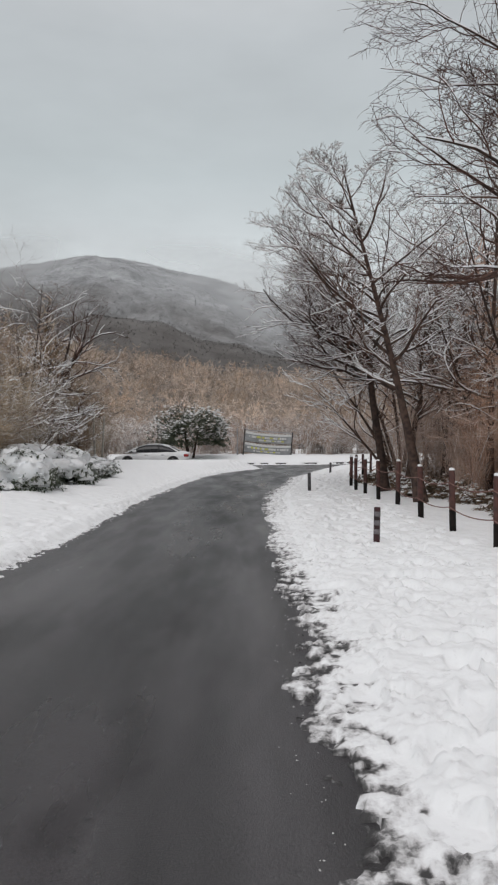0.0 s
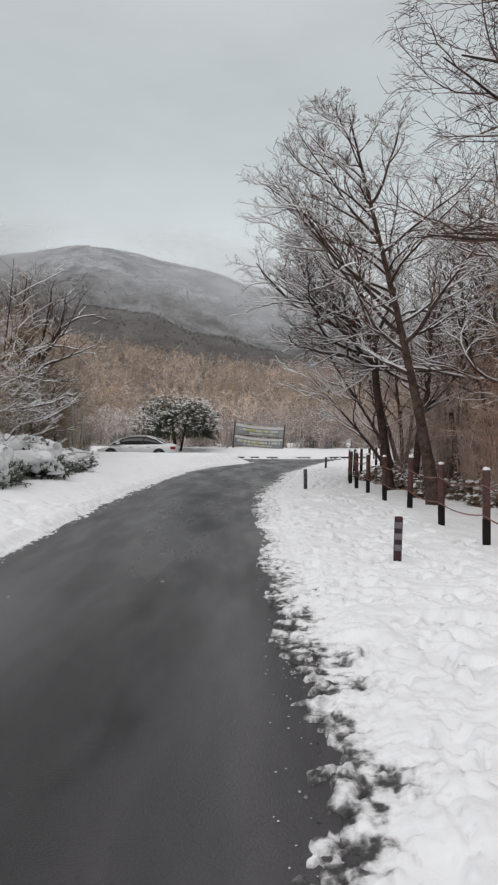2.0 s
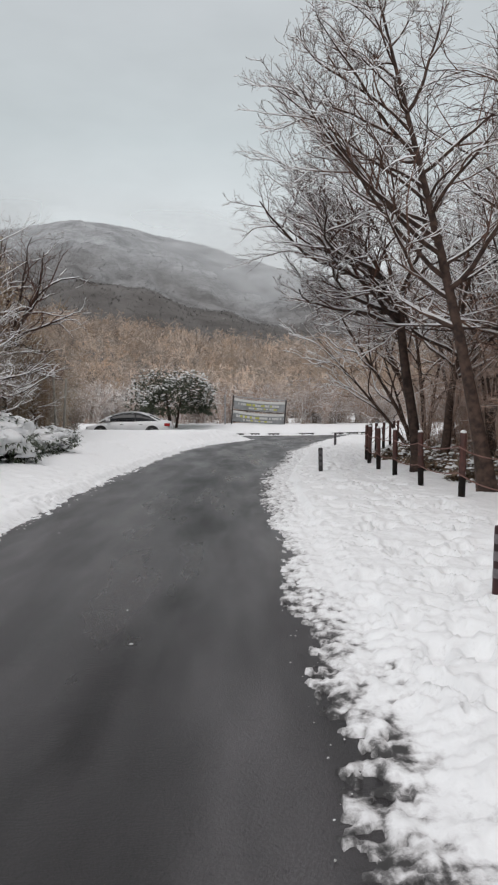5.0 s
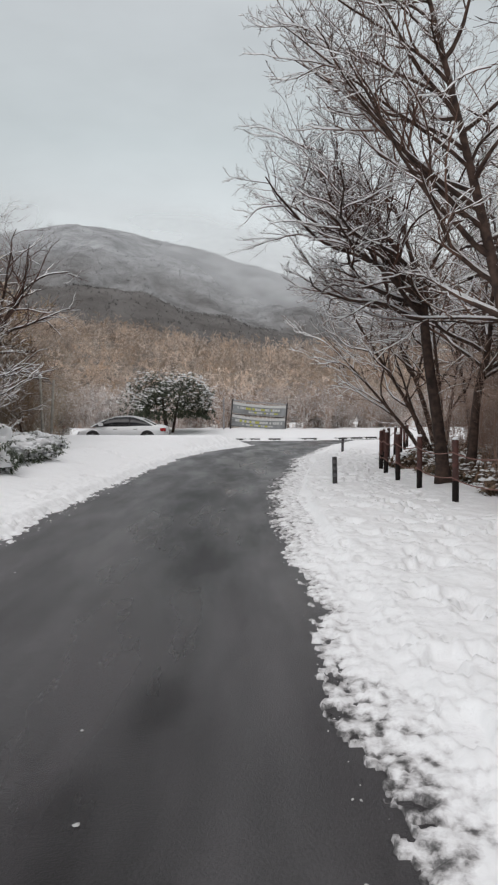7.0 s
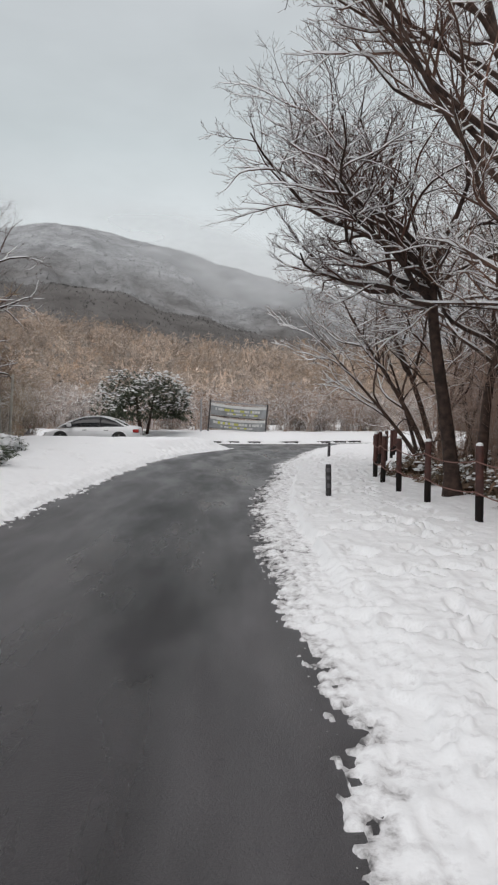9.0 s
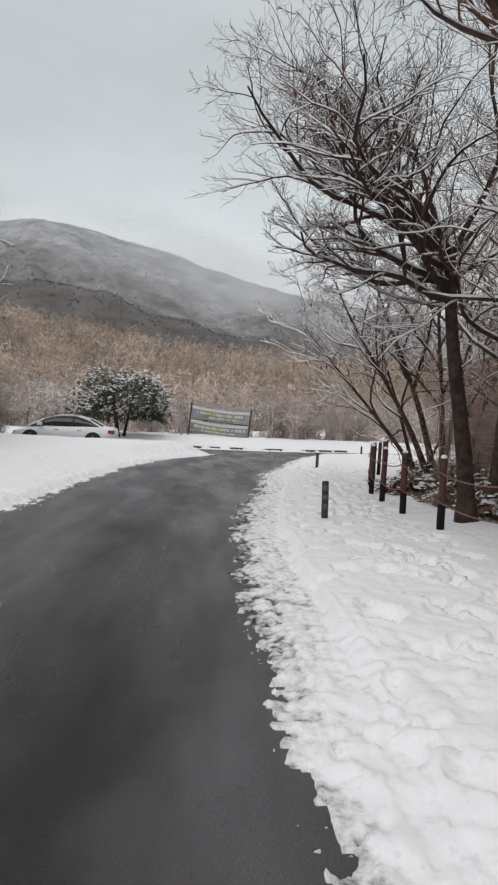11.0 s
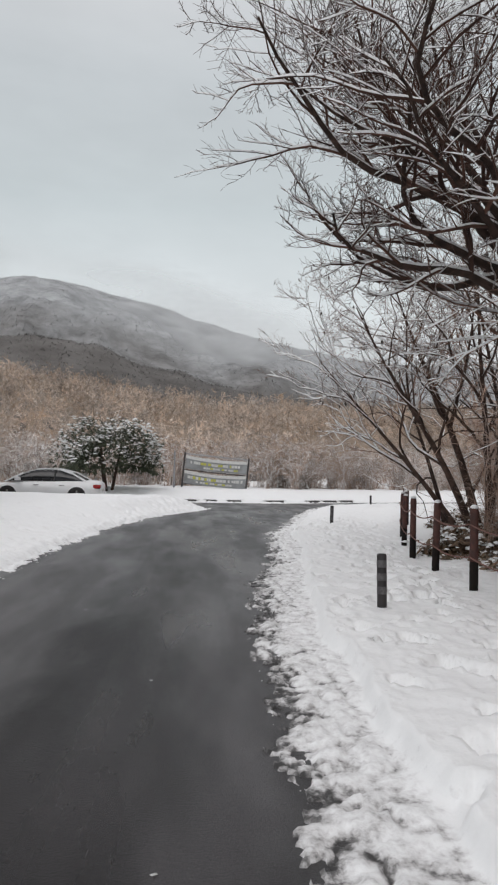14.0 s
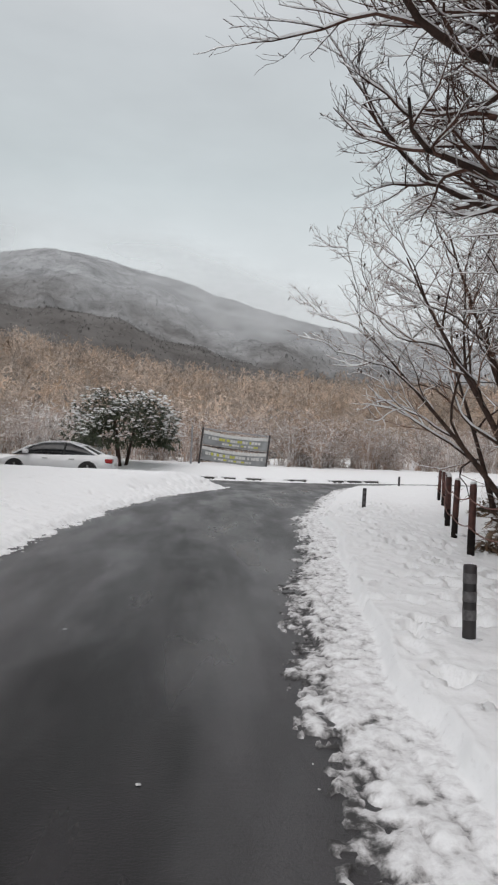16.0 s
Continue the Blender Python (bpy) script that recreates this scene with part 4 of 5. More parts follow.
fx, fy = r * np.sin(a), 7 + r * np.cos(a)
ok = side_far(fx, fy) > 9
for k in range(3):
    pick = ok & (np.arange(n) % 3 == k)
    x, y = fx[pick], fy[pick]
    far_woods("woods", (x, y, ground_z(x, y) - .2, g.uniform(.5, 1.4, len(x)) * (.8 + .45 * fbm(x / 16, y / 16, 3, 2)) * np.interp(np.hypot(x, y), (60, 110, 260), (4.0, 5.0, 8)), g.uniform(0, 6.28, len(x))), dome_template(40 + k, 6, 6, 9, .0068, .66), M_woods,
              "leafless russet woods on the slope behind the crossing")
for k in range(2):
    n = 170
    x = g.uniform(-26, 34, n)
    y = edge_far(x) + 5.2 + 7 * g.rand(n) + 2.8 * (x < 4.5)
    far_woods("roadside_brush", (x, y, ground_z(x, y) - .1, g.uniform(1.8, 3.6, n), g.uniform(0, 6.28, n)), arching_template(60 + k, 24, .01, .85), M_brush,
              "tangled brown brush dusted with snow beyond the crossing")
n = 210
y = 17 + 27 * g.rand(n) ** 1.2
x = np.interp(y, (17, 30, 44), (-6.9, -7.6, -9)) - 8 * g.rand(n) ** 1.8
far_woods("thicket", (x, y, ground_z(x, y) - .1, g.uniform(2.0, 4.3, n), g.uniform(0, 6.28, n)), arching_template(70, 36, .0034), M_olive, "tangled olive-brown thicket dusted with snow on the bank")
n = 300
y = g.uniform(9, 42, n)
x = 5.4 + 12 * g.rand(n) ** 1.3 + np.maximum(0, y - 26) * .55
far_woods("thicket", (x, y, ground_z(x, y) - .1, g.uniform(1.6, 4.4, n), g.uniform(0, 6.28, n)), arching_template(71, 36, .003, .5), M_russet, "tangled russet thicket dusted with snow behind the fence")
n = 560
x, y = 13.5 + 26 * g.rand(n) ** 1.1, g.uniform(6, 44, n)
far_woods("hillside_woods", (x, y, ground_z(x, y) - .2, g.uniform(4.5, 10, n), g.uniform(0, 6.28, n)), dome_template(45, 6, 7, 6, .0048, .45), M_russet, "bare russet woods on the bank behind the roadside trees")
n = 190
y = g.uniform(15.5, 40, n)
x = 8.2 + np.maximum(0, y - 24) * .34 + 6 * g.rand(n)
far_woods("roadside_woods", (x, y, ground_z(x, y) - .2, g.uniform(.65, 1.1, n) * np.interp(y, (16, 24, 30, 40), (8.4, 7.8, 5.2, 5)), g.uniform(0, 6.28, n)), dome_template(47, 7, 8, 8, .0034, .4), M_russet, "bare russet woods behind the rope fence")
n = 170
y = g.uniform(24, 37.5, n)
x = np.interp(y, (24, 38), (-9.2, -10.5)) - 9 * g.rand(n)
far_woods("bank_woods", (x, y, ground_z(x, y) - .2, g.uniform(3.6, 6.2, n) * np.interp(y, (24, 34), (.75, 1.5)), g.uniform(0, 6.28, n)), dome_template(46, 6, 7, 5, .005, .45), M_olive, "bare olive-brown woods behind the thicket on the bank")
n = 36000
r = 235 + 545 * g.rand(n) ** .75
a = g.uniform(-.58, .5, n)
x, y = r * np.sin(a), 7 + r * np.cos(a)
cg = crown_template(50, 1, .11)[[0, 1, 2, 3, 5, 6, 10, 11]]
far_woods("mountain_woods", (x, y, hill(x, y) + (fbm(x / 26, y / 26, 4, 2) - .5) * np.interp(r, (60, 100, 300, 400, 560, 760, 1500), (0, 2, 4, 4, 15, 6, 4)) - .5, g.uniform(1.3, 2.6, n), g.uniform(0, 6.28, n)),
          cg, M_high_woods, "snow-frosted bare woods covering the mountain")


# ---- fence ----
FENCE = [(3.3, 7.2), (3.28, 9.1), (3.24, 10.96), (3.18, 12.75), (3.2, 14.85), (3.22, 17.15), (3.28, 19.45), (3.28, 21.15), (3.34, 22.6), (3.6, 24.35), (4.06, 26.25),
         (4.66, 28.25), (5.3, 30.1), (5.95, 31.9), (6.6, 34.0), (7.3, 36.4)]
rf = random.Random(9)
tops = []
for x, y in FENCE:
    z = float(ground_z(x, y))
    ob = thing("fence_post", pose(x, y, z - .1, rf.uniform(-1.5, 1.5), rf.uniform(-1.5, 1.5), rf.uniform(0, 90)), "red-brown round wooden fence post with a snow cap", "fence post", "rope fence posts")
    part("shaft", turned([(.05, .42), (.052, .5), (.05, .75), (.051, 1.0), (.045, 1.05), (.03, 1.065)], 12, .002, rf), M_post, ob)
    part("base_sleeve", turned([(.051, 0), (.053, .2), (.053, .42)], 12, .002, rf), M_post_low, ob, "blackened wet lower end")
    part("snow_cap", turned([(.042, 1.05), (.047, 1.063), (.038, 1.085), (.015, 1.095)], 10, .004, rf), M_branch_snow, ob, "small white snow cap")
    tops.append((x, y, z - .1))
for hgt, sag in ((.86, .07), (.47, .06)):
    for (x0, y0, z0), (x1, y1, z1) in zip(tops, tops[1:]):
        s = Shape()
        p = [Vector((x0 + (x1 - x0) * f, y0 + (y1 - y0) * f, z0 + (z1 - z0) * f + hgt - 4 * sag * f * (1 - f))) + Vector((-.058, 0, 0)) for f in np.linspace(0, 1, 9)]
        s.tube(p, [.009] * 9, 6)
        tagged(new("rope", s.mesh("rope", M_rope)), "sagging red-brown rope strung between fence posts", "rope", "fence ropes")


# ---- bollards ----
def bollard(x, y, height, bands, lean, plastic, label, tape=None):
    z = float(ground_z(x, y))
    ob = thing("bollard", pose(x, y, z - .15, lean, lean * .6, 0), label, "bollard", "roadside bollards")
    part("body", turned([(.044, 0), (.046, .1), (.046, height - .015), (.042, height), (.02, height + .004)], 18), plastic, ob)
    for i in range(bands):
        zb = height - .125 - i * .125
        part("band", turned([(.0465, zb), (.0478, zb + .004), (.0478, zb + .066), (.0465, zb + .07)], 18), tape or M_band_grey, ob, "grey reflective band")
    part("snow_mound", turned([(.16, .09), (.12, .12), (.08, .135), (.044, .14)], 14, .012, rf), M_snow, ob, "snow heaped round the foot")
    return ob


M_black_plastic = mat("black_plastic", (0.014, 0.012, 0.013), 0.5, (0.03, 0.025, 0.026), 6, 4)
bollard(1.8, 9.75, .64, 3, 1.5, M_band_dark, "dark red roadside bollard with grey reflective bands, in snow")
bollard(1.72, 19.6, .64, 3, -1.5, M_black_plastic, "black roadside bollard with worn grey bands, in snow", M_band_worn)
bollard(3.68, 31.2, .6, 3, 1, M_black_plastic, "black roadside bollard with worn grey bands, in snow", M_band_worn)
bollard(8.3, 44.4, .55, 0, 0, M_black_plastic, "plain dark roadside marker post in snow")



# ---- leafy bushes ----
M_leaf = mat("evergreen_leaf", (0.035, 0.05, 0.026), 0.5, (0.06, 0.07, 0.035), 2.5, 3, island=0.45)
M_leaf_dry = mat("dry_leaf", (0.2, 0.125, 0.08), 0.7, (0.1, 0.075, 0.045), 2.5, 3, island=0.45)


def clump(shape, p, rx, ry, rz, rng):
    """A soft lump of settled snow, flat below."""
    b = len(shape.v)
    n = 6
    for ring, (k, h) in enumerate(((1.0, -.15), (.8, .45), (.4, .85))):
        for i in range(n):
            a = 2 * math.pi * (i + ring * .5) / n
            j = rng.uniform(.6, 1.35)
            shape.v.append((p.x + rx * k * j * math.cos(a), p.y + ry * k * j * math.sin(a), p.z + rz * (h + rng.uniform(-.12, .12))))
    shape.v.append((p.x, p.y, p.z + rz))
    for ring in range(2):
        for i in range(n):
            a, c = b + ring * n + i, b + ring * n + (i + 1) % n
            shape.f.append((a, c, c + n, a + n))
    for i in range(n):
        shape.f.append((b + 2 * n + i, b + 2 * n + (i + 1) % n, b + 3 * n))


def leafy(name, at, radii, foot, count, leaf_size, snow_count, snow_size, seed, label, category, stems, material, group="", lift=0.0, blanket=False):
    """An evergreen dome: leaves in whorls through an uneven shell, snow on the upper side."""
    rng = random.Random(seed)
    ob = thing(name, pose(at[0], at[1], float(ground_z(at[0], at[1])) - .06 + lift), label, category, group)
    leaves, snow, wood = Shape(), Shape(), Shape()
    rx, ry, rz = radii
    lob = [(rng.uniform(0, 6.28), rng.uniform(-.3, 1.2), rng.uniform(.55, 1.3)) for i in range(22)]

    w1, w2, w3 = rng.uniform(0, 6), rng.uniform(0, 6), rng.uniform(0, 6)

    def shell(a, e):
        k = 1.0 + .13 * math.sin(5 * a + w1) * math.cos(3 * e + w2) + .1 * math.sin(9 * a + w3 + 5 * e)
        for la, le, lk in lob:
            dd = (math.cos(a - la) * math.cos(e) * math.cos(le) + math.sin(e) * math.sin(le))
            if dd > .8:
                k += (lk - 1) * (dd - .8) * 4
        return k

    for i in range(count):
        a, e = rng.uniform(0, 2 * math.pi), math.asin(rng.uniform(-.5, 1))
        k = shell(a, e) * rng.uniform(.3, 1.0) ** .5
        if blanket:
            e = math.asin(rng.uniform(-.05, 1) ** 1 if rng.random() < .85 else rng.uniform(-.1, .35))
            if float(fbm(np.array(a * 2.2 * rx + seed), np.array(e * 3.2 + 5), 3, 2)) > .52 - .1 * max(0, e - .5) + (.02 if e < .3 else 0):
                continue
            k = shell(a, e) * rng.uniform(.92, 1.1)
        c = Vector((rx * k * math.cos(a) * math.cos(e), ry * k * math.sin(a) * math.cos(e), foot + rz * max(-.38, math.sin(e)) * k))
        if c.z < .02:
            c.z = rng.uniform(.02, .15)
        for j in range(5):
            b = j * 1.256 + rng.uniform(-.4, .4)
            d = (Vector((c.x / rx, c.y / ry, (c.z - foot) / rz * .6)) * .8 + Vector((math.cos(b), math.sin(b), rng.uniform(-1.0, .7)))).normalized()
            leaf(leaves, c, d, leaf_size * rng.uniform(.7, 1.2), leaf_size * rng.uniform(.13, .2), rng.uniform(.2, 1.0))
    for i in range(snow_count):
        a, e = rng.uniform(0, 2 * math.pi), math.asin(rng.uniform(-.2, 1))
        k = shell(a, e) * rng.uniform(.84, 1.03)
        c = Vector((rx * k * math.cos(a) * math.cos(e), ry * k * math.sin(a) * math.cos(e), foot + rz * math.sin(e) * k))
        q = snow_size * rng.uniform(.35, 1.0) ** 1.6 * 1.5
        clump(snow, c, q * rng.uniform(.7, 1.4), q * rng.uniform(.7, 1.3), q * rng.uniform(.35, .7), rng)
    if blanket:
        AA, EE = np.meshgrid(np.linspace(0, 2 * math.pi, 169), np.linspace(.0, math.pi / 2, 48), indexing="xy")
        K = np.vectorize(shell)(AA, EE)
        ux, uy, uz = np.cos(AA) * np.cos(EE), np.sin(AA) * np.cos(EE), np.sin(EE)
        px, py, pz = ux * rx + 20 + seed * 7, uy * ry + 20, uz * rz
        K = K * (.71 + .3 * fbm(px * 1.3, py * 1.3 + pz, 3, 1) + .2 * (1 - billow(px * 6.5 + pz * 3, py * 6.5 - pz * 3, 3, 2)) - .08)
        gap = fbm(px * 7 + pz * 5, py * 7 - pz * 6, 4, 3) - np.interp(EE, (0, .35, .8, 1.57), (.3, .2, .14, .05))
        b0 = len(snow.v)
        cols = AA.shape[1]
        for q in zip((ux * K * rx).ravel(), (uy * K * ry).ravel(), (foot + uz * K * rz + .03 - .3 * (gap < .01) * .15).ravel()):
            snow.v.append(tuple(float(c) for c in q))
        for i in range(AA.shape[0] - 1):
            for j in range(cols - 1):
                if min(gap[i, j], gap[i + 1, j], gap[i, j + 1], gap[i + 1, j + 1]) > 0:
                    k = b0 + i * cols + j
                    snow.f.append((k, k + 1, k + cols + 1, k + cols))
    for i in range(stems):
        a = rng.uniform(0, 6.28)
        b = Vector((math.cos(a) * rx * .07, math.sin(a) * ry * .07, -.05))
        t = Vector((math.cos(a) * rx * rng.uniform(.2, .55), math.sin(a) * ry * rng.uniform(.2, .55), foot + rz * rng.uniform(.3, .7)))
        pts = [b.lerp(t, f) + Vector((0, 0, math.sin(f * 3.1) * rz * .06)) for f in (0, .25, .5, .75, 1)]
        wood.tube(pts, [max(.012, rx * .032 * (1 - .75 * f)) for f in (0, .25, .5, .75, 1)], 6)
    if stems:
        part("stem", wood.mesh("stem", M_bark), None, ob, "dark forked stems")
    tagged(part("foliage", leaves.mesh("foliage", material, False), None, ob, "dark drooping leaves"), kind="stuff")
    tagged(part("snow_cover", snow.mesh("snow_cover", M_branch_snow), None, ob, "clumps of white snow on the leaves"), kind="stuff")
    return ob


leafy("evergreen_tree", (-4.1, 48.6), (2.8, 2.3, 2.0), 1.75, 1900, .21, 1600, .07, 3, "round evergreen tree with dark leaves and snow patches", "tree", 4, M_leaf)
leafy("evergreen_shrub", (-6.2, 49.8), (1.2, 1.0, .7), .2, 300, .18, 200, .1, 8, "low snow-covered evergreen shrub beside the round tree", "shrub", 0, M_leaf)
LOW = "snow-laden evergreen bush at the foot of the thicket"
bush_a = leafy("evergreen_bush", (-6.3, 17.6), (1.5, 1.55, .85), .1, 1000, .12, 600, .06, 4, LOW, "bush", 3, M_leaf, "bushes on the snow bank", 0.0, True)
bush_b = leafy("evergreen_bush", (-6.4, 20.2), (1.45, 1.6, .95), .1, 1000, .12, 600, .06, 5, LOW, "bush", 3, M_leaf, "bushes on the snow bank", 0.0, True)
for i, (x, y, s) in enumerate(((-6.45, 21.9, 1.1), (-6.5, 23.9, 1.05), (-6.7, 26.0, 1.0), (-6.9, 28.0, .95), (-7.1, 30.0, .8), (-7.8, 19.6, 1.3))):
    c = copy_thing((bush_a, bush_b)[i % 2], pose(x, y, float(ground_z(x, y)) - .06, 0, 0, i * 77))
    c.scale = (s, s * 1.2, s * (.95, .8, .75, .65, .5, 1.2)[i])
UND = "low leafy undergrowth with snow behind the rope fence"
under = leafy("undergrowth", (4.6, 18.5), (.6, .6, .42), .05, 150, .2, 90, .06, 6, UND, "undergrowth", 2, M_leaf_dry, "undergrowth behind the fence")
under_b = leafy("undergrowth", (4.5, 24.6), (.75, .65, .48), .05, 160, .2, 100, .06, 7, UND, "undergrowth", 2, M_leaf_dry, "undergrowth behind the fence")
for i in range(38):
    y = 9.6 + i * .63 + rq.uniform(-.2, .2)
    x = float(np.interp(y, (9, 14, 18, 22.6, 26.25, 31.9, 36), (4.9, 5.1, 4.9, 4.5, 5.2, 7.2, 8.6))) + rq.uniform(0, 1) ** 2 * 2.2
    if min(math.hypot(x - a, y - b) for a, b in ((4.0, 20.3), (3.95, 15.8))) < .75:
        continue
    c = copy_thing((under, under_b)[i % 2], pose(x, y, float(ground_z(x, y)) - .06, 0, 0, rq.uniform(0, 360)))
    s = rq.uniform(.65, 1.2)
    c.scale = (s, s, s * rq.uniform(.8, 1.2))

# ---- banner stand beyond the crossing ----
M_metal = mat("dark_steel", (0.06, 0.06, 0.065), 0.5, (0.1, 0.09, 0.085), 12, 4, metallic=.6)
M_rail = mat("pale_steel", (0.42, 0.42, 0.43), 0.45, (0.32, 0.32, 0.33), 12, 4, metallic=.4)
M_banner = mat("grey_banner_cloth", (0.3, 0.31, 0.315), 0.8, (0.2, 0.205, 0.21), 2.5, 4, .004, 9)
M_white_print = mat("white_print", (0.62, 0.62, 0.6), 0.8, (0.5, 0.5, 0.49), 10, 3)
M_yellow_print = mat("yellow_print", (0.55, 0.53, 0.1), 0.8, (0.42, 0.42, 0.1), 10, 3)
SX, SY = -.45, 51.6
sz = float(ground_z(SX + 1.8, SY))
stand = thing("banner_stand", pose(SX, SY, sz - .02, 0, 4.5, 2), "steel banner stand in the snow by the crossing", "sign stand")
for x in (0, 3.58):
    part("post", box(bmesh.new(), x - .045, x + .045, -.045, .045, -.2, 1.98, .01), M_metal, stand)
part("rail", box(bmesh.new(), .045, 3.535, -.035, .035, 1.86, 1.94, .01), M_rail, stand, "pale steel top rail")
part("rail", box(bmesh.new(), .045, 3.535, -.025, .025, .98, 1.03, .008), M_metal, stand)
part("rail", box(bmesh.new(), .045, 3.535, -.025, .025, .22, .27, .008), M_metal, stand)


def banner(z0, z1, sag, rows, seed):
    """A slack cloth banner with rows of printed marks."""
    rng = random.Random(seed)
    ob = thing("banner", stand.matrix_world.copy() @ Matrix.Translation((0, -.06, 0)), "slack grey cloth banner with white and yellow print", "banner", "banners on the stand")
    v, f = [], []
    nx, nz = 24, 6

    def at(u, t, off=0.0):
        drop = 4 * sag * u * (1 - u)
        return (.06 + u * 3.46, -.03 * math.sin(u * 9 + t * 2) - off, z0 + (z1 - z0) * t - drop * (.4 + .6 * t))

    for off in (0, -.006):
        for k in range(nz + 1):
            for i in range(nx + 1):
                v.append(at(i / nx, k / nz, off))
    for k in range(nz):
        for i in range(nx):
            a = k * (nx + 1) + i
            f.append((a, a + 1, a + nx + 2, a + nx + 1))
            b = a + (nx + 1) * (nz + 1)
            f.append((b + nx + 1, b + nx + 2, b + 1, b))
    part("sheet", mesh_of("sheet", v, f, M_banner, True), None, ob)
    v, f = [], []
    for i in range(nx + 1):
        v += [at(i / nx, .76, .008), at(i / nx, 1.0, .008), at(i / nx, 1.0, -.01)]
    for i in range(nx):
        a = 3 * i
        f += [(a, a + 3, a + 4, a + 1), (a + 1, a + 4, a + 5, a + 2)]
    part("border", mesh_of("border", v, f, M_white_print, True), None, ob, "white top border")
    for t0, t1, u0, u1 in rows:
        u = u0
        while u < u1 - .02:
            w = rng.uniform(.022, .05)
            e = min(u + w, u1)
            me = mesh_of("mark", [at(u, t0, .012), at(e, t0, .012), at(e, t1, .012), at(u, t1, .012)], [(0, 1, 2, 3)], M_yellow_print if (rng.random() < .4) else M_white_print)
            part("mark", me, None, ob)
            u = e + (.006 if rng.random() < .75 else .03)
    return ob


banner(1.08, 1.82, .1, ((.44, .64, .08, .92), (.16, .3, .3, .85)), 1)
banner(.27, 1.0, .12, ((.42, .64, .06, .95), (.14, .28, .2, .8)), 2)
pole = thing("marker_pole", pose(SX - .42, SY - .2, sz - .05), "slim grey steel pole beside the banner stand", "pole")
part("shaft", turned([(.05, -.1), (.05, 2.02), (.04, 2.06)], 10), M_rail, pole)

# two slim poles at the thicket
M_pole = mat("weathered_pole", (0.36, 0.34, 0.3), 0.8, (0.22, 0.2, 0.175), 9, 5, .004, 60)
for x, y, h, knob in ((-6.95, 31.2, 2.35, True), (-6.6, 30.9, 2.3, False)):
    z = float(ground_z(x, y))
    ob = thing("thicket_pole", pose(x, y, z - .05, 0, -2 if knob else 3, 0), "slim weathered pole with a snow cap by the thicket", "pole", "poles by the thicket")
    part("shaft", turned([(.05, -.1), (.048, h * .5), (.042, h)], 10), M_pole, ob)
    if knob:
        part("snow_cap", turned([(.05, h), (.085, h + .04), (.08, h + .1), (.03, h + .15)], 10, .005, rf), M_branch_snow, ob, "white snow cap")


# ---- cars ----
M_glass = mat("tinted_car_glass", (0.012, 0.013, 0.015), 0.06, (0.016, 0.017, 0.02), 3, 2)
M_tyre = mat("tyre_rubber", (0.012, 0.012, 0.012), 0.85, (0.03, 0.028, 0.026), 14, 4)
M_rim = mat("alloy_rim", (0.35, 0.35, 0.36), 0.35, (0.22, 0.21, 0.2), 14, 4, metallic=.8)
M_tail = mat("red_lamp_glass", (0.4, 0.012, 0.012), 0.2, (0.28, 0.01, 0.01), 20, 2)
M_head = mat("clear_lamp_glass", (0.5, 0.5, 0.5), 0.12, (0.35, 0.35, 0.36), 12, 2)
M_trim = mat("black_car_trim", (0.015, 0.015, 0.016), 0.6, (0.03, 0.03, 0.03), 20, 3)
M_plate = mat("number_plate", (0.6, 0.6, 0.58), 0.5, (0.5, 0.5, 0.48), 20, 3)


def loft(sections, close=True):
    bm = bmesh.new()
    rings = [[bm.verts.new(p) for p in sec] for sec in sections]
    n = len(rings[0])
    for a, b in zip(rings, rings[1:]):
        for i in range(n):
            bm.faces.new((a[i], a[(i + 1) % n], b[(i + 1) % n], b[i]))
    bm.faces.new(rings[0][::-1])
    bm.faces.new(rings[-1])
    for fc in bm.faces:
        fc.smooth = True
    bmesh.ops.recalc_face_normals(bm, faces=bm.faces)
    return bm


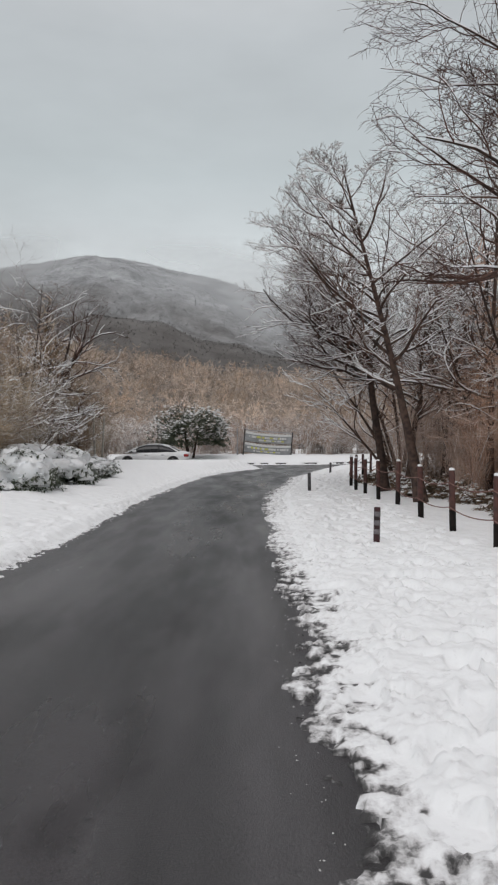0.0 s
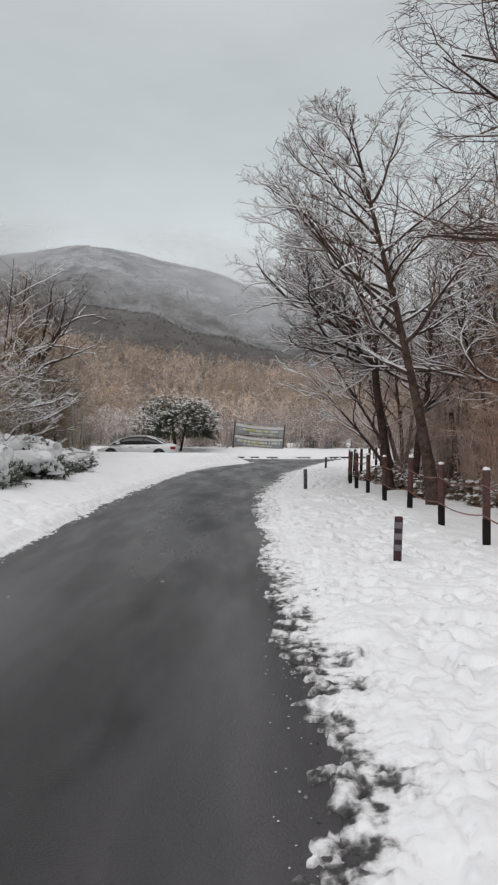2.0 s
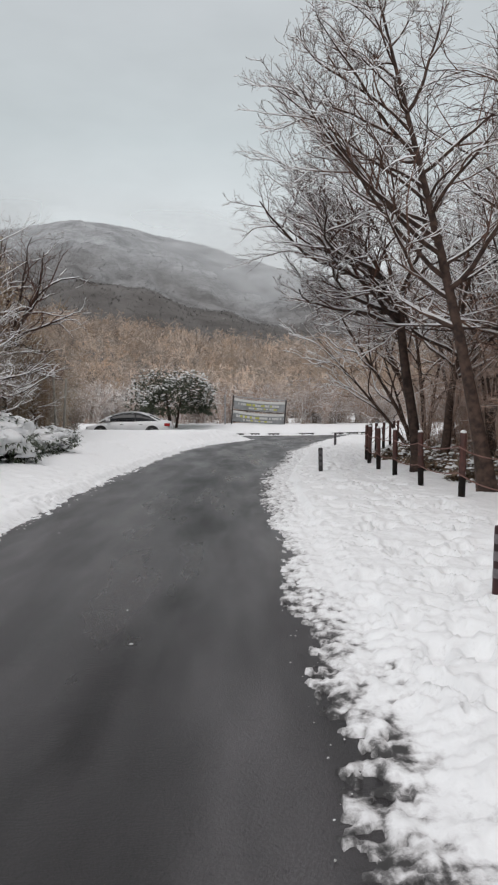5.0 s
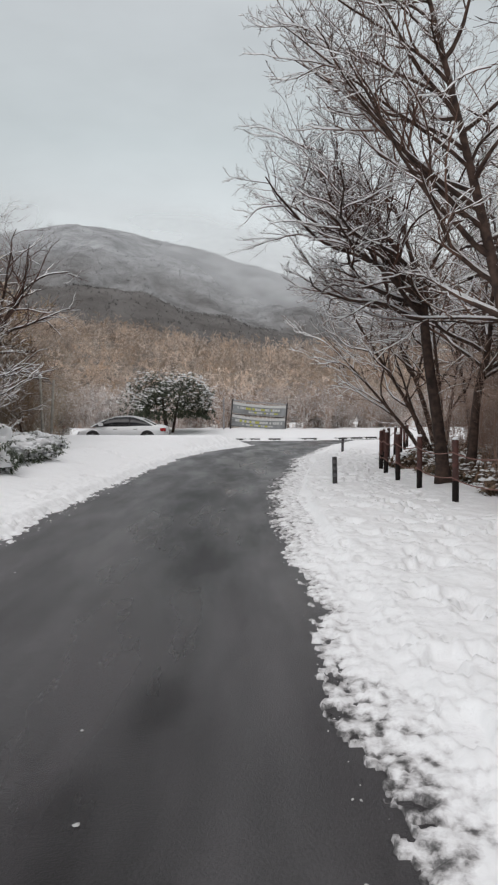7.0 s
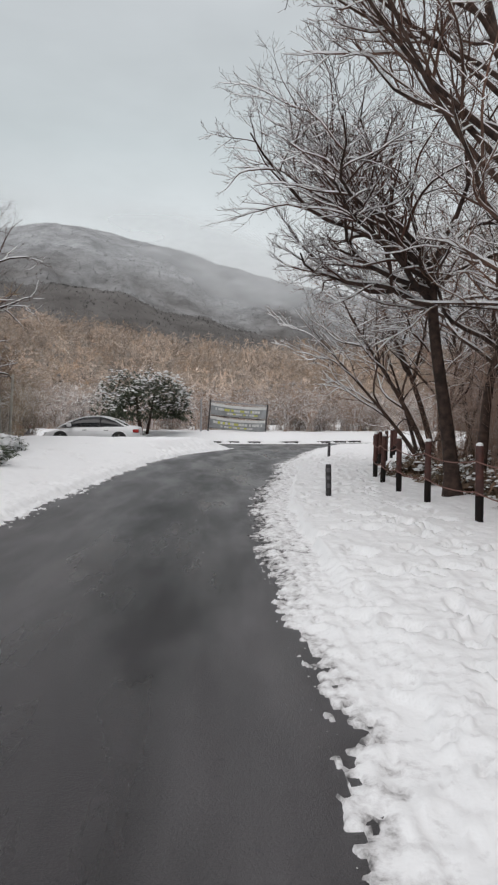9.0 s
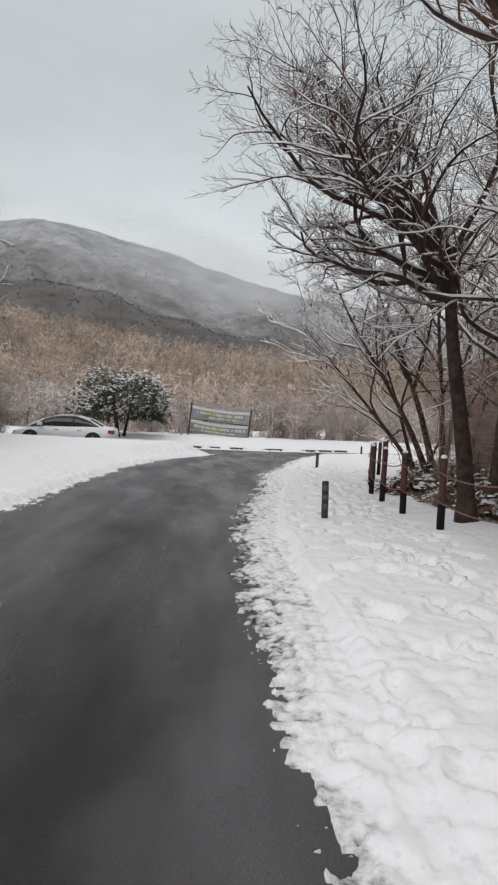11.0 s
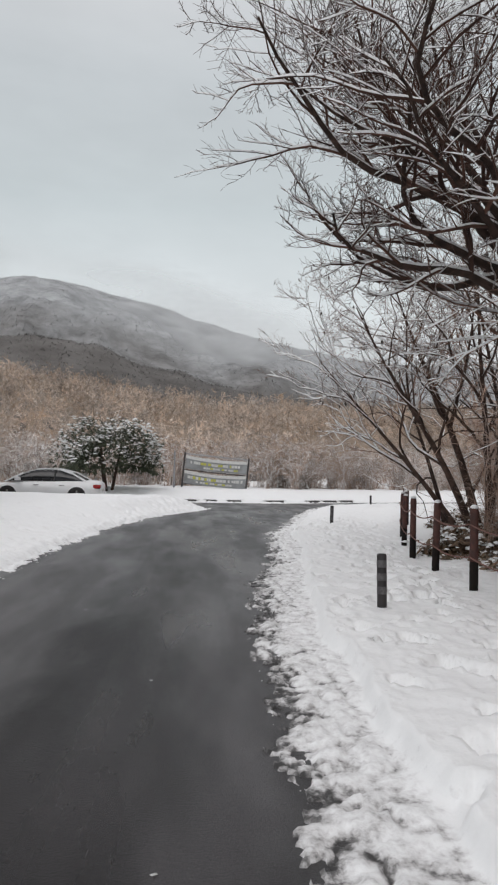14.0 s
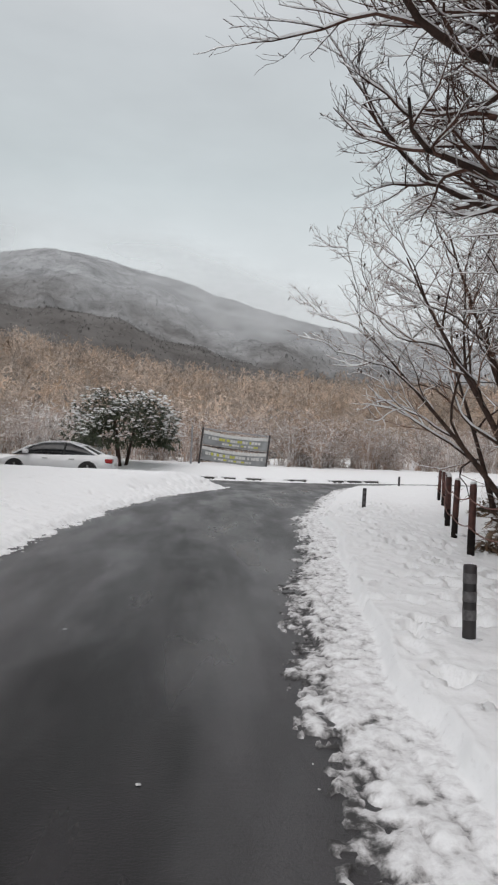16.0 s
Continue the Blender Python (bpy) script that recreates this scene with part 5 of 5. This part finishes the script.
def car(name, m, length, width, height, paint, tall, label):
    """A car with its nose towards +x: lower body, glasshouse, roof, wheels and fittings."""
    ob = thing(name, m, label, "car", "cars on the crossing")
    L2, W2 = length / 2, width / 2
    belt = height * (.62 if tall else .63)
    sill = .24 if tall else .19
    nose = belt * (.86 if tall else .8)

    def ring(x, w, z0, z1, crown):
        return [(x, -w * .9, z0), (x, -w, z0 + .12), (x, -w, z0 + (z1 - z0) * .55), (x, -w * .97, z1 - .05), (x, -w * .86, z1), (x, 0, z1 + crown),
                (x, w * .86, z1), (x, w * .97, z1 - .05), (x, w, z0 + (z1 - z0) * .55), (x, w, z0 + .12), (x, w * .9, z0)]

    tailz = belt * (1.02 if tall else 1.04)
    st = [(-L2, .8, sill + .16, tailz - .16), (-L2 + .06, .92, sill + .05, tailz - .05), (-L2 + .3, .98, sill, tailz), (-.9, 1, sill, belt + .02), (0, 1, sill, belt), (.75, 1, sill, belt - .02),
          (L2 - 1.1, 1, sill, (belt + nose) / 2 + .02), (L2 - .55, .96, sill, nose), (L2 - .18, .87, sill + .02, nose - .1), (L2 - .03, .76, sill + .1, nose - .22), (L2, .68, sill + .16, nose - .3)]
    part("body", loft([ring(x, W2 * w, a, b, .03) for x, w, a, b in st]), paint, ob)
    # glasshouse and roof
    rear = -L2 + (.12 if tall else .45)
    prof = ([(rear, 0), (rear + .34, .55), (rear + .8, .9), (-.5, 1.0), (.25, .97), (.75, .72), (1.45, 0)] if tall else
            [(rear, 0), (rear + .7, .7), (rear + 1.15, .95), (-.25, 1.0), (.3, .95), (.8, .66), (1.5, 0)])
    hh = height - belt + .0

    def cabin(x, f, grow_by=0.0):
        w0, w1 = W2 * .9 + grow_by, W2 * (.9 - .2 * f) + grow_by
        z = belt - .03 + (hh + .0) * f + grow_by
        zb = belt - .05
        return [(x, -w0, zb), (x, -(w0 + w1) / 2, (zb + z) / 2), (x, -w1, max(z - .04, zb)), (x, -w1 * .85, z), (x, 0, z + .02 * f), (x, w1 * .85, z), (x, w1, max(z - .04, zb)),
                (x, (w0 + w1) / 2, (zb + z) / 2), (x, w0, zb)]

    part("window_glass", loft([cabin(x, f) for x, f in prof]), M_glass, ob, "dark tinted glass")
    # painted roof skin with snow, pillars and window line
    bm = bmesh.new()
    prev = None
    for x, f in prof:
        if f < .6:
            continue
        w1 = W2 * (.9 - .2 * f)
        z = belt - .03 + hh * f
        row = [bm.verts.new(p) for p in ((x, -w1 - .012, z - .055), (x, -w1 * .86, z + .014), (x, 0, z + .036), (x, w1 * .86, z + .014), (x, w1 + .012, z - .055))]
        if prev:
            for i in range(4):
                bm.faces.new((prev[i], prev[i + 1], row[i + 1], row[i]))
        prev = row
    bmesh.ops.solidify(bm, geom=bm.faces[:], thickness=.012)
    part("roof", bm, paint, ob)
    for side in (-1, 1):
        for (xa, fa), (xb, fb) in ((prof[0], prof[1]), (prof[-2], prof[-1])) + (((prof[1], prof[2]),) if not tall else ()):
            s = Shape()
            pa = [Vector((x, side * (W2 * (.9 - .2 * f) + .004), belt - .04 + hh * f - .01)) for x, f in ((xa, fa), (xb, fb))]
            wide = .1 if (tall and xa < 0) else .045
            s.tube([pa[0], pa[0].lerp(pa[1], .5), pa[1]], [wide, wide * .9, wide * .7], 8)
            part("pillar", s.mesh("pillar", paint), None, ob)
        s = Shape()
        s.tube([Vector((x, side * W2 * .905, belt - .015)) for x in (rear + .2, -.5, .5, 1.35)], [.012] * 4, 6)
        part("window_trim", s.mesh("window_trim", M_rim), None, ob, "bright window line")
        for x in (-.42,) if not tall else (-.35, -1.25):
            s = Shape()
            s.tube([Vector((x, side * (W2 * .9 + .002), belt - .02)), Vector((x - .05, side * (W2 * .715), height - .07))], [.035, .03], 6)
            part("pillar", s.mesh("pillar", M_trim), None, ob, "black door pillar")
        bm = box(bmesh.new(), .85, 1.07, side * (W2 + .09) - .1, side * (W2 + .09) + .1, belt - .0, belt + .15, .04)
        part("mirror", bm, paint, ob)
        for x in (-.75, .25):
            part("handle", box(bmesh.new(), x - .1, x + .1, side * W2 - .018, side * W2 + .018, belt - .17, belt - .14, .008), M_rim, ob, "bright door handle")
        part("sill_trim", box(bmesh.new(), -L2 + .9, L2 - 1.0, side * W2 - .02, side * W2 + .012, sill - .02, sill + .1, .02), M_trim, ob, "black sill trim")
        part("headlight", box(bmesh.new(), L2 - .42, L2 - .1, side * W2 * .68 - .14, side * W2 * .68 + .14, nose - .24, nose - .1, .05), M_head, ob, "clear headlight")
        part("tail_light", box(bmesh.new(), -L2 - .005, -L2 + .3, side * W2 * .78 - .17, side * W2 * .78 + .17, tailz - .3, tailz - .13, .04), M_tail, ob, "red tail light")
        for x in (-L2 + .92, L2 - .9):
            R = .35 if tall else .325
            turn = Matrix.Translation((x, side * (W2 - .1), R)) @ Matrix.Rotation(math.pi / 2, 4, "X")
            arch = turned([(R + .05, -.1), (R + .055, .105), (R + .02, .11)], 28)
            bmesh.ops.transform(arch, matrix=turn, verts=arch.verts)
            part("wheel_arch", arch, M_trim, ob, "black wheel arch")
            wheel = turned([(R * .7, -.115), (R * .95, -.11), (R, -.08), (R, .08), (R * .95, .118), (R * .7, .122)], 28)
            bmesh.ops.transform(wheel, matrix=turn, verts=wheel.verts)
            tyre = part("tyre", wheel, M_tyre, ob)
            for i in range(5):
                sp = box(bmesh.new(), -.035, .035, .03, R * .68, -.128, .128, .01)
                bmesh.ops.transform(sp, matrix=turn @ Matrix.Rotation(i * 1.2566, 4, "Z"), verts=sp.verts)
                part("spoke", sp, M_rim, tyre)
    part("bumper_trim", box(bmesh.new(), L2 - .12, L2 + .015, -W2 * .55, W2 * .55, sill + .08, sill + .24, .04), M_trim, ob, "black grille")
    part("number_plate", box(bmesh.new(), -L2 - .012, -L2 + .05, -.25, .25, tailz - .42, tailz - .31, .005), M_plate, ob, "plain pale number plate")
    return ob


M_navy = mat("dark_blue_paint", (0.05, 0.055, 0.078), 0.25, (0.065, 0.068, 0.088), 2, 3)
M_white = mat("white_car_paint", (0.86, 0.87, 0.88), 0.3, (0.8, 0.8, 0.81), 2, 3)
car("car", pose(-5.9, 42.3, 0, 0, 0, 179), 4.55, 1.8, 1.44, M_white, False, "white saloon car driving on the crossing road")
car("car", pose(-11.4, 42.0, 0, 0, 0, 179), 4.75, 1.88, 1.68, M_navy, True, "dark blue estate car driving on the crossing road")

# ---- loose snow clods along the road ----
clods = Shape()
rc = random.Random(15)
for i in range(280):
    y = 2 + 28 * rc.random() ** 1.4
    v = rc.gauss(.0, .075)
    x = float(edge_right(y)) + v
    q = rc.uniform(.002, .007) * (1 if v > -.15 else .6)
    clump(clods, Vector((x, y, .004)), q, q * rc.uniform(.7, 1.5), q * rc.uniform(.35, .8), rc)
for i in range(240):
    y = 8 + 28 * rc.random()
    x = float(edge_left(y)) + abs(rc.gauss(0, .1))
    q = rc.uniform(.006, .02)
    clump(clods, Vector((x, y, .004)), q, q * rc.uniform(.7, 1.5), q * .7, rc)
for i in range(14):
    y = 6 + 26 * rc.random()
    x = float(edge_right(y)) - rc.uniform(.4, 2.6)
    q = rc.uniform(.005, .014)
    clump(clods, Vector((x, y, .002)), q * rc.uniform(1, 1.8), q * rc.uniform(.8, 1.4), q * .35, rc)
M_clod = mat("slushy_clod", (0.7, 0.7, 0.7), 0.6, (0.4, 0.39, 0.38), 9, 5, .006, 60)
tagged(new("snow_clods", clods.mesh("snow_clods", M_clod)), "loose grey-white clods of snow scattered along the road edge", "snow", kind="stuff")

# ---- kerb stones along the far side ----
M_kerb = mat("wet_kerb_stone", (0.05, 0.048, 0.045), 0.7, (0.12, 0.115, 0.11), 8, 6, .01, 40)
for i in range(13):
    x = -1.0 + i * 1.02 + rc.uniform(-.1, .1)
    y = float(edge_far(x)) + .55
    if rc.random() < .4:
        continue
    ob = new("kerb_stone", None)
    ob.matrix_world = pose(x, y, 0, 0, 0, math.degrees(math.atan2(float(edge_far(x + .5) - edge_far(x - .5)), 1)))
    tagged(ob, "wet dark kerb stone half covered by snow", "kerb stone", "kerb stones of the crossing")
    w = rc.uniform(.25, .47)
    part("stone", box(bmesh.new(), -w, w, -.3, .1, -.05, .13, .02), M_kerb, ob)
    sn = Shape()
    for k in range(3):
        clump(sn, Vector((-w + w * k + rc.uniform(-.1, .1), -.08, .125)), w * .5, .16, .05, rc)
    part("snow_cap", sn.mesh("snow_cap", M_branch_snow), None, ob, "white snow on the stone")

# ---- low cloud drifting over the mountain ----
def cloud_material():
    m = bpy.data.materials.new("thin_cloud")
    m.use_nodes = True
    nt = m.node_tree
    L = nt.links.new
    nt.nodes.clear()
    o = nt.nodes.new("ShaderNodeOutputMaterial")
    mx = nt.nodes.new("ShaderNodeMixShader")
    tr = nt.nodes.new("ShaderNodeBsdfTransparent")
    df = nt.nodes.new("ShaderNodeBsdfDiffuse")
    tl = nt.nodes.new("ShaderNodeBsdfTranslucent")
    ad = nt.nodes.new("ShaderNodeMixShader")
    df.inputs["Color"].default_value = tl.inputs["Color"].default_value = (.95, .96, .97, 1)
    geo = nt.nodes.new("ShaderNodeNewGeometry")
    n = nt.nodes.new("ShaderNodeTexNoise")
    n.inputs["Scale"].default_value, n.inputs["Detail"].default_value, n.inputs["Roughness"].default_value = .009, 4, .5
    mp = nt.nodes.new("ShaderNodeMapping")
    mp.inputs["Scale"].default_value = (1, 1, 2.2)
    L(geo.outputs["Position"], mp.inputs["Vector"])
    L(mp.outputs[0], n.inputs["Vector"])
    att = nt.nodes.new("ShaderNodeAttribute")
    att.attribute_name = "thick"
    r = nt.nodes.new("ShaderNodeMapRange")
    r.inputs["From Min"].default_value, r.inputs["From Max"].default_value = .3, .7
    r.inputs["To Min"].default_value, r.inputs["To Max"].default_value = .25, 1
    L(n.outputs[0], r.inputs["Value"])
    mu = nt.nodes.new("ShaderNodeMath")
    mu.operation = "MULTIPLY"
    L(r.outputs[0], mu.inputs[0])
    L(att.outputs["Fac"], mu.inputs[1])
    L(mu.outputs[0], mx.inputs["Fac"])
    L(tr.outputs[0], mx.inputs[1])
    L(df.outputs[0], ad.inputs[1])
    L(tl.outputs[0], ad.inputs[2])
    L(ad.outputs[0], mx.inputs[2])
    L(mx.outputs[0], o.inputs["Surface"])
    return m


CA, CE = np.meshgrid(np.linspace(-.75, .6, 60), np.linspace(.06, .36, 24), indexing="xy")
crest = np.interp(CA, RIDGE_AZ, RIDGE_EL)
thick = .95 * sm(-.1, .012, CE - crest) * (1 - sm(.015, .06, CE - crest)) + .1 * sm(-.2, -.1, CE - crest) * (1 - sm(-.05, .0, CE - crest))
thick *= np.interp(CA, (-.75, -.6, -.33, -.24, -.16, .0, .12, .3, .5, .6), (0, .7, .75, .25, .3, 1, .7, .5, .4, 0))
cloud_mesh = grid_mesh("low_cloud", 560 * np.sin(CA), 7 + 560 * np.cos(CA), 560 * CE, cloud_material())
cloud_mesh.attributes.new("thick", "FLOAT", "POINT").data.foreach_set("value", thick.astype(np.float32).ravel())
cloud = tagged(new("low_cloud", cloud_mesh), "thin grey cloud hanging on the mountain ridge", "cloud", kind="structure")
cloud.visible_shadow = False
